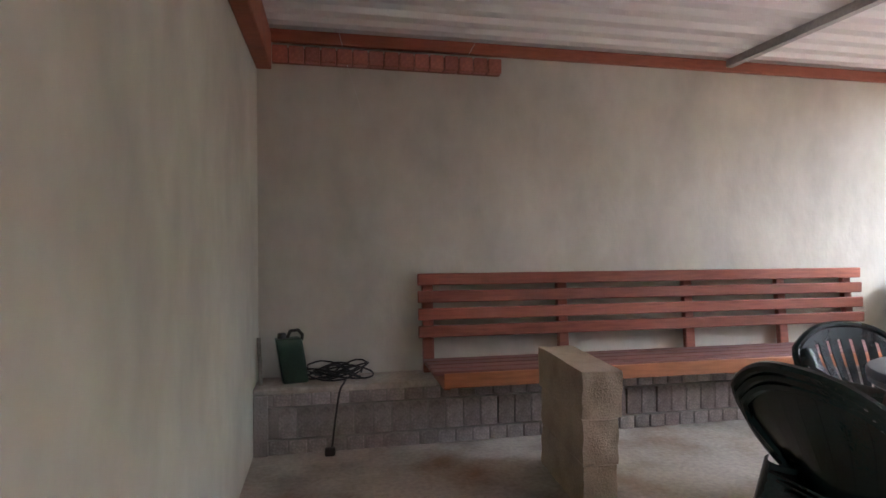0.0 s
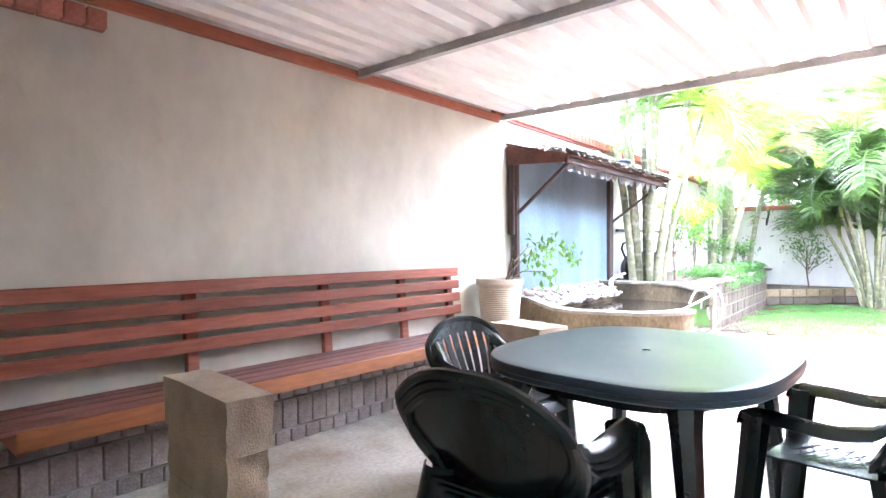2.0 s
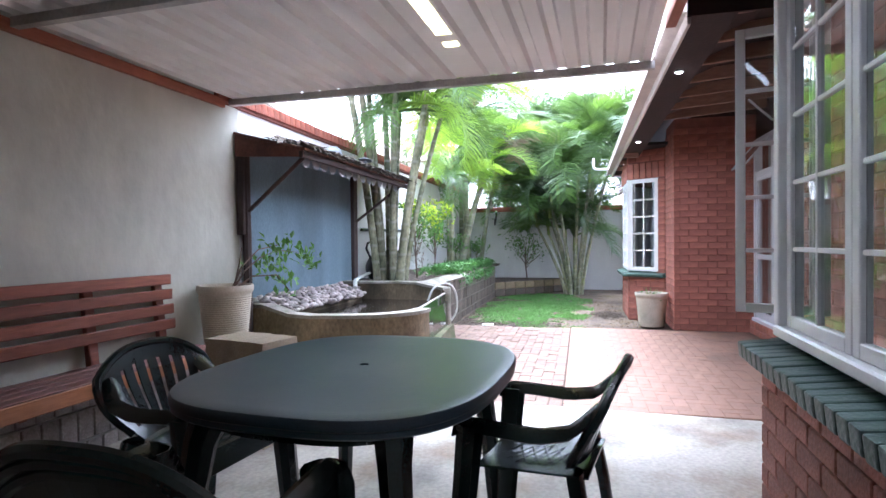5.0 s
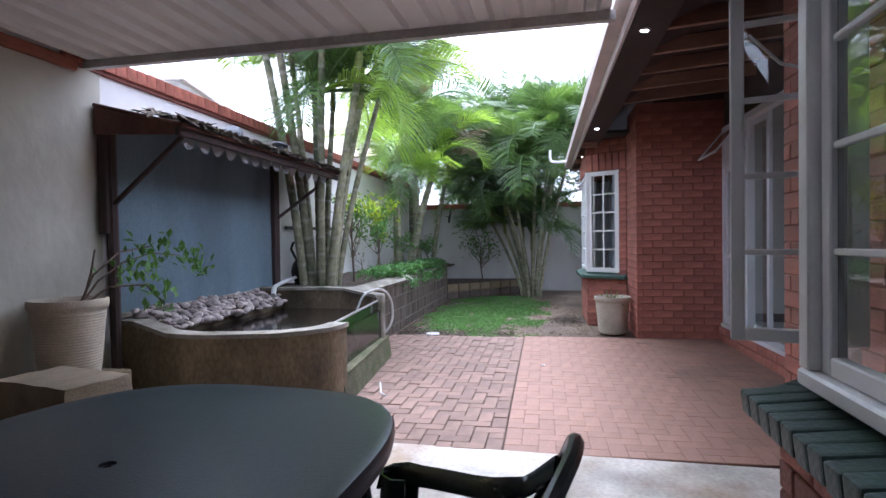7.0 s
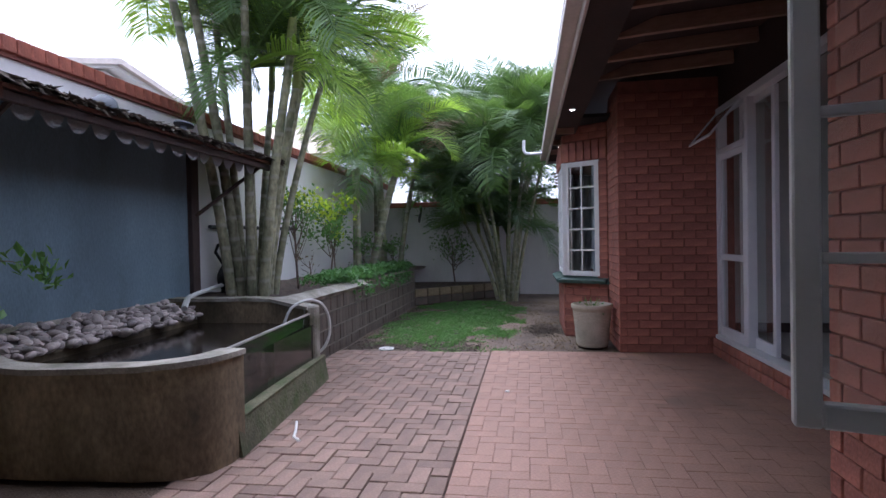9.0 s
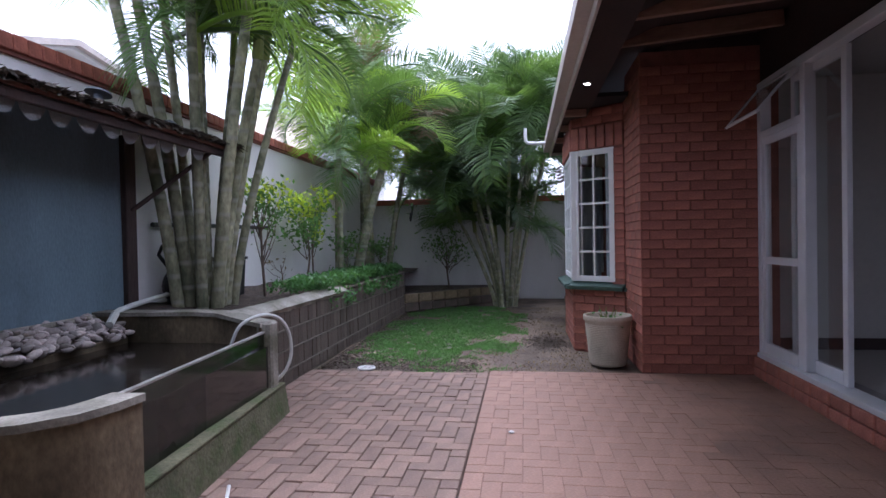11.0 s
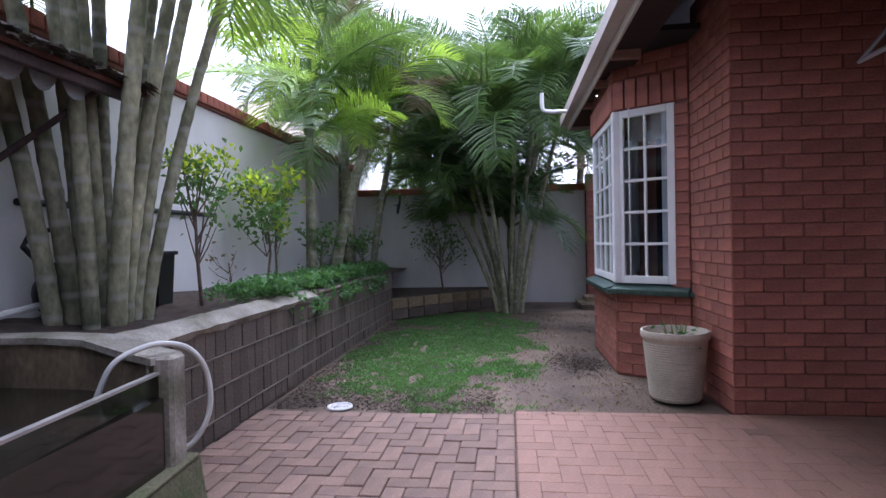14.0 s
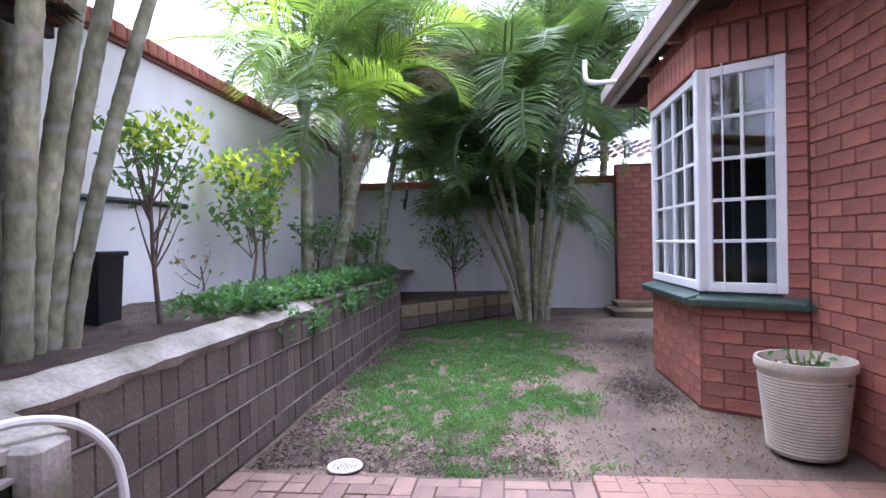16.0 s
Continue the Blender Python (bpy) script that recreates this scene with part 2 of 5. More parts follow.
M_CURTAIN = mat("white_curtain", (0.68, 0.69, 0.74), 0.9, 0.06, 6, 90, 0.1)
M_ROOM = mat("room_paint", (0.40, 0.38, 0.36), 0.9, 0.06, 2, 20, 0.05)
M_ROOMFLOOR = mat("room_floor", (0.34, 0.32, 0.30), 0.35, 0.1, 3, 20, 0.05)
M_NEIGHBOUR = mat("white_house_paint", (0.74, 0.74, 0.74), 0.8, 0.05, 2, 20, 0.05)
M_LAMP = bpy.data.materials.new("lit_downlight")
M_LAMP.use_nodes = True
M_LAMP.node_tree.nodes["Principled BSDF"].inputs["Emission Color"].default_value = (1, 0.95, 0.88, 1)
M_LAMP.node_tree.nodes["Principled BSDF"].inputs["Emission Strength"].default_value = 14


# ---- building blocks ----
def bm_box(bm, x0, y0, z0, x1, y1, z1, bev=0.0, m=None, seg=1):
    mm = Matrix.Translation(((x0 + x1) / 2, (y0 + y1) / 2, (z0 + z1) / 2)) @ Matrix.Diagonal((abs(x1 - x0), abs(y1 - y0), abs(z1 - z0), 1))
    r = bmesh.ops.create_cube(bm, size=1.0, matrix=(m @ mm) if m else mm)
    if bev:
        edges = list({e for v in r["verts"] for e in v.link_edges})
        bmesh.ops.bevel(bm, geom=edges, offset=bev, segments=seg, affect="EDGES", profile=0.6)
    return bm


def box(*a, **k):
    return bm_box(bmesh.new(), *a, **k)


def bm_tube(bm, pts, radii, seg=8, cap=True):
    """A round bar through pts; radii is one number or one per point."""
    pts = [Vector(p) for p in pts]
    radii = [radii] * len(pts) if isinstance(radii, (int, float)) else list(radii)
    rings, side = [], None
    for i, p in enumerate(pts):
        d = (pts[min(i + 1, len(pts) - 1)] - pts[max(i - 1, 0)]).normalized()
        side = (side - d * side.dot(d)) if side is not None else d.orthogonal()
        side = side.normalized() if side.length > 1e-6 else d.orthogonal().normalized()
        up = d.cross(side)
        rings.append([bm.verts.new(p + radii[i] * (math.cos(2 * math.pi * k / seg) * side + math.sin(2 * math.pi * k / seg) * up)) for k in range(seg)])
    for a, b in zip(rings, rings[1:]):
        for k in range(seg):
            bm.faces.new((a[k], a[(k + 1) % seg], b[(k + 1) % seg], b[k]))
    if cap:
        bm.faces.new(rings[0][::-1])
        bm.faces.new(rings[-1])
    return bm


def tube(*a, **k):
    return bm_tube(bmesh.new(), *a, **k)


def lathe(profile, seg=32):
    bm = bmesh.new()
    rings = [[bm.verts.new((r * math.cos(2 * math.pi * k / seg), r * math.sin(2 * math.pi * k / seg), z)) for k in range(seg)] for r, z in profile]
    for a, b in zip(rings, rings[1:]):
        for k in range(seg):
            bm.faces.new((a[k], a[(k + 1) % seg], b[(k + 1) % seg], b[k]))
    bm.faces.new(rings[0][::-1])
    bm.faces.new(rings[-1])
    return bm


def bm_prism(bm, outline, z0, z1):
    """A flat outline of (x, y) raised from z0 to z1."""
    lo = [bm.verts.new((x, y, z0)) for x, y in outline]
    hi = [bm.verts.new((x, y, z1)) for x, y in outline]
    n = len(outline)
    for i in range(n):
        bm.faces.new((lo[i], lo[(i + 1) % n], hi[(i + 1) % n], hi[i]))
    bm.faces.new(lo[::-1])
    bm.faces.new(hi)
    bmesh.ops.recalc_face_normals(bm, faces=bm.faces)
    return bm


def prism(*a):
    return bm_prism(bmesh.new(), *a)


def mesh_of(name, bm, material, smooth=False):
    bmesh.ops.recalc_face_normals(bm, faces=bm.faces)
    me = bpy.data.meshes.new(name)
    bm.to_mesh(me)
    bm.free()
    me.materials.append(material)
    if smooth:
        me.polygons.foreach_set("use_smooth", [True] * len(me.polygons))
        me.set_sharp_from_angle(angle=radians(40))
    return me


def curve(pts, n=8):
    """A smooth run of points through pts."""
    p = [Vector(q) for q in pts]
    p = [2 * p[0] - p[1]] + p + [2 * p[-1] - p[-2]]
    out = []
    for a, b, c, d in zip(p, p[1:], p[2:], p[3:]):
        for k in range(n):
            t = k / n
            out.append(0.5 * (2 * b + (c - a) * t + (2 * a - 5 * b + 4 * c - d) * t * t + (3 * b - a - 3 * c + d) * t ** 3))
    return out + [p[-2]]


def thing(name, label, category, m=HERE, group="", kind=""):
    ob = new(name)
    ob.empty_display_size = 0.1
    ob.matrix_world = m
    return tagged(ob, label, category, group, kind)


def part(name, bm, material, parent, label="", m=None, smooth=False):
    ob = new(name, bm if isinstance(bm, bpy.types.Mesh) else mesh_of(name, bm, material, smooth))
    ob.parent = parent
    if m is not None:
        ob.matrix_local = m
    if label:
        ob["label"] = label
    return ob


def single(name, bm, material, label, category, m=HERE, kind="", smooth=False, group=""):
    ob = new(name, bm if isinstance(bm, bpy.types.Mesh) else mesh_of(name, bm, material, smooth))
    ob.matrix_world = m
    return tagged(ob, label, category, group, kind)


def structure(name, bm, material, label, m=HERE, smooth=False, category="wall"):
    return single(name, bm, material, label, category, m, "structure", smooth)


# ---- ground and floors ----
def ground_height(x, y):
    return -0.02 + (0.018 * noise.noise((x * 1.3, y * 1.3, 0)) if 8.2 < x < 15.2 and -0.8 < y < 2.5 else -0.01)


bm = bmesh.new()
xs = [-600, -60, -5, 4.4, 8.2] + [8.35 + 0.15 * i for i in range(46)] + [16, 60, 600]
ys = [-600, -60, -6, -0.9] + [-0.75 + 0.15 * i for i in range(23)] + [3.4, 12, 60, 600]
grid = [[bm.verts.new((x, y, ground_height(x, y))) for x in xs] for y in ys]
for j in range(len(ys) - 1):
    for i in range(len(xs) - 1):
        bm.faces.new((grid[j][i], grid[j][i + 1], grid[j + 1][i + 1], grid[j + 1][i]))
structure("ground", bm, M_GROUND, "bare sandy earth with thin patches of soil", OUT, True, "ground")

bm = bmesh.new()
bm_box(bm, -0.6, -1.1, -0.12, 4.62, 3.6, 0.0, 0.004)
structure("floor", bm, M_CONCRETE, "worn grey concrete patio floor with brown stains", HERE, False, "floor")

# ---- covered patio: walls and roof ----
structure("wall_west", box(-0.67, -3.0, -0.1, -0.42, 3.75, 2.6), M_PLASTER, "cream plastered patio side wall")
structure("wall_north_top", box(-0.42, 3.5, 2.44, 4.55, 3.74, 2.5), M_PLASTER, "cream plastered top of the patio back wall")
structure("wall_north", box(-0.42, 3.5, -0.1, 4.80, 3.74, 2.44), M_PLASTER, "cream plastered patio back wall")
bw = structure("wall_boundary", box(4.75, 3.5, -0.1, 15.4, 3.74, 2.44), M_WHITE_WALL, "long white painted boundary wall with brick coping", OUT)
structure("trim", box(-0.4, 3.46, 2.40, 4.58, 3.496, 2.475, 0.004), M_TRIM, "red-brown timber wall plate under the roof", HERE, False, "trim")
structure("trim_west", box(-0.417, -0.3, 2.225, -0.33, 3.455, 2.44, 0.006), M_TRIM, "red-brown timber beam along the side wall", HERE, False, "trim")

solid = structure("brick_course", box(-0.329, 3.462, 2.275, 1.09, 3.498, 2.365), M_REDMORTAR, "red soldier brick course under the patio roof", HERE, False, "brick course")
me = mesh_of("brick", box(-0.043, -0.05, -0.045, 0.043, 0.0, 0.045, 0.004), M_REDBRICK)
for i in range(15):
    part("brick", me, None, solid, "", Matrix.Translation((-0.28 + 0.0945 * i, 3.463, 2.318)))


def sheet_profile(y0, y1, pitch=0.172):
    """Trapezoid ribs across y."""
    out, y = [], y0
    while y < y1 - 0.001:
        for dy, dz in ((0, 0), (0.055, 0), (0.075, 0.034), (0.095, 0.034), (0.13, 0.034), (0.15, 0.0)):
            if y + dy <= y1:
                out.append((y + dy, dz))
        y += pitch
    out.append((y1, 0))
    return out


def roof_sheet(x0, x1, y0, y1, z):
    bm = bmesh.new()
    prof = sheet_profile(y0, y1)
    for t in (0.0, 0.0016):
        a = [bm.verts.new((x0, y, z + dz + t)) for y, dz in prof]
        b = [bm.verts.new((x1, y, z + dz + t)) for y, dz in prof]
        for i in range(len(prof) - 1):
            bm.faces.new((a[i], a[i + 1], b[i + 1], b[i]))
    return bm


roof = tagged(new("patio_roof"), "white ribbed steel patio roof on steel purlins", "roof", "", "structure")
gap0, gap1 = 1.20, 1.30
part("roof_sheet", roof_sheet(-0.6, 4.72, gap1, 3.5, 2.482), M_SHEET, roof)
part("roof_sheet", roof_sheet(-0.6, 4.72, gap0 - 1.204, gap0, 2.482), M_SHEET, roof)
part("roof_sheet", box(-0.6, gap0, 2.482, 2.75, gap1, 2.484), M_SHEET, roof)
part("roof_sheet", box(3.72, gap0, 2.482, 3.84, gap1, 2.484), M_SHEET, roof)
part("roof_sheet", box(3.94, gap0, 2.482, 4.72, gap1, 2.484), M_SHEET, roof)
part("translucent_panel", box(2.75, gap0, 2.480, 3.72, gap1, 2.4815), M_PANEL, roof, "milky translucent roof strip")
part("translucent_panel", box(3.84, gap0, 2.480, 3.94, gap1, 2.4815), M_PANEL, roof, "milky translucent roof strip")
for px in (2.78, 4.64):
    bm = bmesh.new()
    bm_box(bm, px - 0.025, -0.03, 2.425, px - 0.022, 3.455, 2.479)
    bm_box(bm, px - 0.022, -0.03, 2.425, px + 0.025, 3.455, 2.428)
    bm_box(bm, px - 0.022, -0.03, 2.476, px + 0.025, 3.455, 2.479)
    part("purlin", bm, M_STEEL, roof, "grey lipped steel purlin")

# ---- boundary wall coping ----
cop = tagged(new("wall_coping"), "red brick-on-edge coping along the boundary wall", "coping", "", "structure")
cop.matrix_world = OUT
part("mortar_bed", box(4.6, 3.475, 2.442, 15.4, 3.765, 2.53), M_REDMORTAR, cop)
me = mesh_of("brick", box(-0.051, -0.15, -0.052, 0.051, 0.15, 0.055, 0.006), M_COPING)
for i in range(98):
    part("brick", me, None, cop, "", pose(4.66 + 0.109 * i, 3.6, 2.513 + random.uniform(-.003, .003), random.uniform(-3, -2), 0, random.uniform(-1, 1)))
structure("wall_east", box(15.1, -2.2, -0.1, 15.34, 3.5, 2.0), M_WHITE_WALL, "white painted wall closing the garden", OUT)
structure("wall_east_coping", box(15.05, -2.2, 2.002, 15.39, 3.46, 2.12, 0.015), M_COPING, "red brick coping on the garden end wall", OUT, False, "coping")

# ---- house ----
COURSE, BRICK = 0.085, 0.232
brick_meshes = {}


def brick_mesh(length, material):
    key = (round(length, 2), material.name)
    if key not in brick_meshes:
        brick_meshes[key] = mesh_of("brick", box(-key[0] / 2 + 0.0045, -0.012, -0.0395, key[0] / 2 - 0.0045, 0.012, 0.0395, 0.004), material)
    return brick_meshes[key]


def brick_face(owner, a, b, z0, z1, skip=(), material=None):
    """Bricks in stretcher bond on the upright face from a to b (seen from the right of the way from a to b); skip: openings (s0, s1, z0, z1)."""
    a, b = Vector((*a, 0)), Vector((*b, 0))
    run = (b - a).length
    d = (b - a) / run
    ang = math.degrees(math.atan2(d.y, d.x))
    row, z = 0, z0
    while z < z1 - 0.02:
        s = -BRICK / 2 if row % 2 else 0.0
        while s < run - 0.02:
            s0, s1 = max(s, 0), min(s + BRICK, run)
            zc = z + COURSE / 2
            pieces = [(s0, s1)]
            for k0, k1, h0, h1 in skip:
                if h0 < zc < h1:
                    pieces = [(max(p0, q0), min(p1, q1)) for p0, p1 in pieces for q0, q1 in ((-9, k0), (k1, 99)) if min(p1, q1) - max(p0, q0) > 0.03]
            for p0, p1 in pieces:
                if p1 - p0 > 0.03:
                    p = a + d * (p0 + p1) / 2
                    part("brick", brick_mesh(p1 - p0, material or M_REDBRICK), None, owner, "", pose(p.x, p.y, zc, random.uniform(-1.2, 1.2), random.uniform(-.3, .3), ang + random.uniform(-.5, .5)))
            s += BRICK
        row, z = row + 1, z + COURSE


def pane_window(owner, width, rows, cols, height, frame_w=0.05, bar=0.018, depth=0.04, material=None):
    """A glazed sash in the x-z plane from (0, 0), with frame, glazing bars and panes as parts."""
    material = material or M_FRAME
    bm = bmesh.new()
    bm_box(bm, 0, -depth / 2, 0, frame_w, depth / 2, height, 0.004)
    bm_box(bm, width - frame_w, -depth / 2, 0, width, depth / 2, height, 0.004)
    bm_box(bm, frame_w, -depth / 2, 0, width - frame_w, depth / 2, frame_w, 0.004)
    bm_box(bm, frame_w, -depth / 2, height - frame_w, width - frame_w, depth / 2, height, 0.004)
    sash = part("window_frame", bm, material, owner)
    iw, ih = width - 2 * frame_w, height - 2 * frame_w
    for i in range(1, cols):
        x = frame_w + iw * i / cols
        part("glazing_bar", box(x - bar / 2, -depth * .35, frame_w, x + bar / 2, depth * .35, height - frame_w, 0.003), material, sash)
    for j in range(1, rows):
        z = frame_w + ih * j / rows
        part("glazing_bar", box(frame_w, -depth * .3, z - bar / 2, width - frame_w, depth * .3, z + bar / 2, 0.003), material, sash)
    for i in range(cols):
        for j in range(rows):
            x0, z0 = frame_w + iw * i / cols, frame_w + ih * j / rows
            p = part("pane", box(x0, -0.002, z0, x0 + iw / cols, 0.002, z0 + ih / rows), M_GLASS, sash)
            p.visible_shadow = False
    return sash


# room beside the patio, with its window over a brick pier
NB_Y, NB_X = -0.33, 3.15
w = structure("wall_patio_room", box(-3.0, NB_Y - 0.22, -0.1, NB_X - 0.012, NB_Y - 0.012, 0.66), M_REDMORTAR, "red face brick wall under the patio window")
brick_face(w, (0.5, NB_Y - 0.012), (NB_X, NB_Y - 0.012), 0, 0.66)
FP, FQ = (NB_X - 0.012, NB_Y - 0.012), (3.50, -0.66)
FA = math.degrees(math.atan2(FQ[1] - FP[1], FQ[0] - FP[0]))
w = structure("wall_patio_room_side", prism([(2.9, NB_Y - 0.221), (FP[0] - 0.01, FP[1] - 0.012), (FQ[0] - 0.01, FQ[1] - 0.012), (3.48, -0.895), (2.9, -0.895)], -0.1, 0.66), M_REDMORTAR, "red brick angled side of the window bay")
brick_face(w, FP, FQ, 0, 0.66)
sill = structure("window_sill", box(-2.0, NB_Y - 0.15, 0.66, NB_X + 0.05, NB_Y + 0.02, 0.70), M_SILL, "green painted brick sill under the patio window", HERE, False, "sill")
me = mesh_of("brick", box(-0.0365, -0.12, -0.035, 0.0365, 0.12, 0.035, 0.010, seg=2), M_SILL)
for i in range(36):
    part("brick", me, None, sill, "", pose(NB_X + 0.05 - 0.078 * i, NB_Y - 0.045, 0.742 + random.uniform(-.002, .002), -6 + random.uniform(-1, 1), 0, random.uniform(-.8, .8)))
for i in range(6):
    p = Vector(FP).lerp(Vector(FQ), (i + 0.6) / 6)
    part("brick", me, None, sill, "", pose(p.x, p.y, 0.742, 0, 0, FA) @ pose(0, -0.045, 0, -6))
part("sill_bed", prism([(2.95, NB_Y - 0.2), FP, FQ, (3.46, -0.8), (2.95, -0.8)], 0.6605, 0.705), M_SILL, sill)
win = tagged(new("window_1"), "white painted cottage-pane window with many small panes", "window", "", "structure")
win.matrix_world = pose(0, NB_Y - 0.09, 0.86)
part("post", box(3.06, -0.05, 0, 3.12, 0.05, 1.45, 0.005), M_FRAME, win)
part("bottom_rail", box(-2.0, -0.05, -0.05, 3.13, 0.052, -0.002, 0.008), M_FRAME, win)
part("post", box(3.42, -0.27, 0, 3.47, -0.20, 1.45, 0.005), M_FRAME, win)
part("side_rail", box(0, -0.03, -0.05, 0.40, 0.03, 0.0, 0.005, m=pose(3.10, 0.0, 0.0, 0, 0, FA + 8)), M_FRAME, win)
part("side_head", box(0, -0.03, 1.42, 0.40, 0.03, 1.45, 0.005, m=pose(3.10, 0.0, 0.0, 0, 0, FA + 8)), M_FRAME, win)
for i in range(4):
    s = pane_window(win, 0.62, 5, 2, 1.45)
    s.matrix_local = Matrix.Translation((3.06 - 0.625 * (i + 1), 0, 0))
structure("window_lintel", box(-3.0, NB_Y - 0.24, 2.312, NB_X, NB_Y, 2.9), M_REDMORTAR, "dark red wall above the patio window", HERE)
cas = thing("casement_window", "white painted casement sash swung wide open", "window", pose(3.46, -0.66, 0.86, 0, 0, 77))
pane_window(cas, 0.358, 5, 1, 1.40, 0.045, 0.02, 0.036)
part("stay_bar", tube([(0.3, 0.02, 1.05), (0.2, -0.02, 0.95), (0.03, -0.06, 0.9)], 0.006), M_FRAME, cas, "thin metal window stay")
# the inside of that room
structure("room_floor", box(-3.0, -4.0, -0.1, 4.4, -1.22, 0.18), M_ROOMFLOOR, "dim tiled room floor", HERE, False, "floor")
structure("room_wall", box(-3.0, -4.2, 0, 4.4, -4.0, 2.9), M_ROOM, "dim painted room wall", HERE)
structure("room_wall_end", box(-3.2, -4.2, 0, -3.0, NB_Y, 2.9), M_ROOM, "dim painted end wall of the room", HERE)
structure("room_ceiling", box(-3.0, -4.0, 2.78, 4.4, -0.60, 2.85), M_ROOM, "dim room ceiling", HERE, False, "ceiling")
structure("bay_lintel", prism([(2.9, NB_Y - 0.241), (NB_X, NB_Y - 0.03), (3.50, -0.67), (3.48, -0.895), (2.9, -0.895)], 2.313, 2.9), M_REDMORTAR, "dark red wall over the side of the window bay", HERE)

# brick wall from the window bay to the recess
w = structure("wall_house_near", box(NB_X - 0.012, -1.13, -0.1, 4.65, -0.902, 2.85), M_REDMORTAR, "red face brick house wall", OUT)
brick_face(w, (3.3, -0.902), (4.66, -0.902), 0, 2.7)
brick_face(w, (4.65, -0.89), (4.65, -1.75), 0, 2.7)
structure("wall_recess_near", box(4.42, -4.0, -0.1, 4.638, -1.131, 2.85), M_REDMORTAR, "red brick return wall beside the sliding door", OUT)

# recess with sliding doors
DOOR_Y = -1.75
DX0, DX1 = 5.33, 8.50
structure("wall_door_pier", box(4.66, DOOR_Y - 0.2, 0.15, 5.32, DOOR_Y, 2.52), M_REDBRICK, "red brick pier beside the sliding door", OUT)
w = structure("wall_wing", box(8.512, -1.9, -0.1, 8.7, -0.757, 2.85), M_REDMORTAR, "dark red face brick wall of the wing", OUT)
brick_face(w, (8.512, -1.75), (8.512, -0.745), 0, 2.7)
w = structure("wall_wing_front", box(8.7, -0.97, -0.1, 9.26, -0.757, 2.85), M_REDMORTAR, "red face brick wall beside the bay window", OUT)
brick_face(w, (8.50, -0.757), (9.27, -0.757), 0, 2.7)
step = structure("door_step", box(4.66, DOOR_Y - 0.2, -0.1, 8.50, DOOR_Y + 0.06, 0.15), M_REDMORTAR, "orange-red brick step under the sliding door", OUT, False, "step")
me = mesh_of("brick", box(-0.113, -0.07, -0.04, 0.113, 0.07, 0.04, 0.006), M_REDBRICK)
for i in range(16):
    for j in range(2):
        part("brick", me, None, step, "", pose(4.79 + 0.2385 * i - 0.012 * j, DOOR_Y + 0.015, 0.04 + 0.09 * j, 0, 0, 0))
# Added fill: shuts out the sky gap between wing wall and sloping boards.
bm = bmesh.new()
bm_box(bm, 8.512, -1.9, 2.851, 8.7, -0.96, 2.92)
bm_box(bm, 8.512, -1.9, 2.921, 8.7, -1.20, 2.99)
structure("wing_gap_fill", bm, M_SOFFIT, "near-black fill added to close the sky gap over the wing wall", OUT)
# Near-black here paints in the shade under the eaves.
structure("wall_over_door", box(4.66, DOOR_Y - 0.2, 2.52, 8.50, DOOR_Y, 3.02), M_SOFFIT, "wall above the sliding door, eave shade put into its near-black colour", OUT)
door = tagged(new("door_1"), "pale aluminium sliding door with fanlights, one panel slid open", "sliding door", "", "structure")
door.matrix_world = OUT @ pose(DX0, DOOR_Y + 0.0, 0.17)
W, HT, TR = DX1 - DX0, 2.34, 1.86
bm = bmesh.new()
bm_box(bm, 0, -0.06, 0, 0.06, 0.03, HT, 0.004)
bm_box(bm, W - 0.06, -0.06, 0, W, 0.03, HT, 0.004)
bm_box(bm, 0.06, -0.06, HT - 0.07, W - 0.06, 0.03, HT, 0.004)
bm_box(bm, 0.06, -0.08, 0, W - 0.06, 0.07, 0.04, 0.004)
bm_box(bm, 2.36, -0.055, 0.04, 2.43, 0.028, HT - 0.07, 0.004)
part("door_frame", bm, M_ALU, door)


def slider(x, wid, y, h0, h1, mid):
    bm = bmesh.new()
    f = 0.06
    bm_box(bm, x, y - .018, h0, x + f, y + .018, h1, 0.003)
    bm_box(bm, x + wid - f, y - .018, h0, x + wid, y + .018, h1, 0.003)
    bm_box(bm, x + f, y - .018, h0, x + wid - f, y + .018, h0 + 0.09, 0.003)
    bm_box(bm, x + f, y - .018, h1 - f, x + wid - f, y + .018, h1, 0.003)
    if mid:
        bm_box(bm, x + f, y - .018, mid - .03, x + wid - f, y + .018, mid + .03, 0.003)
    leaf = part("door_panel", bm, M_ALU, door)
    g = part("pane", box(x + f, y - .003, h0 + .09, x + wid - f, y + .003, h1 - f), M_GLASS, leaf)
    g.visible_shadow = False
    return leaf


slider(2.44, 0.67, 0.0, 0.042, TR, 0.83)
slider(1.95, 0.75, -0.05, 0.042, HT - 0.075, None)
part("transom", box(2.43, -0.05, TR, W - 0.06, 0.026, TR + 0.06, 0.003), M_ALU, door)
vent = thing("top_hung_vent", "aluminium top-hung fanlight propped open", "window", OUT @ pose(DX0 + 2.45, DOOR_Y + 0.035, 0.17 + HT - 0.07, 40, 0, 0))
bm = bmesh.new()
for a in ((0, 0, -0.03, 0.64, 0.02, 0), (0, 0, -0.42, 0.64, 0.02, -0.39), (0, 0, -0.39, 0.03, 0.02, -0.03), (0.61, 0, -0.39, 0.64, 0.02, -0.03)):
    bm_box(bm, a[0], a[1], a[2], a[3], a[4], a[5], 0.002)
vs = part("window_frame", bm, M_ALU, vent)
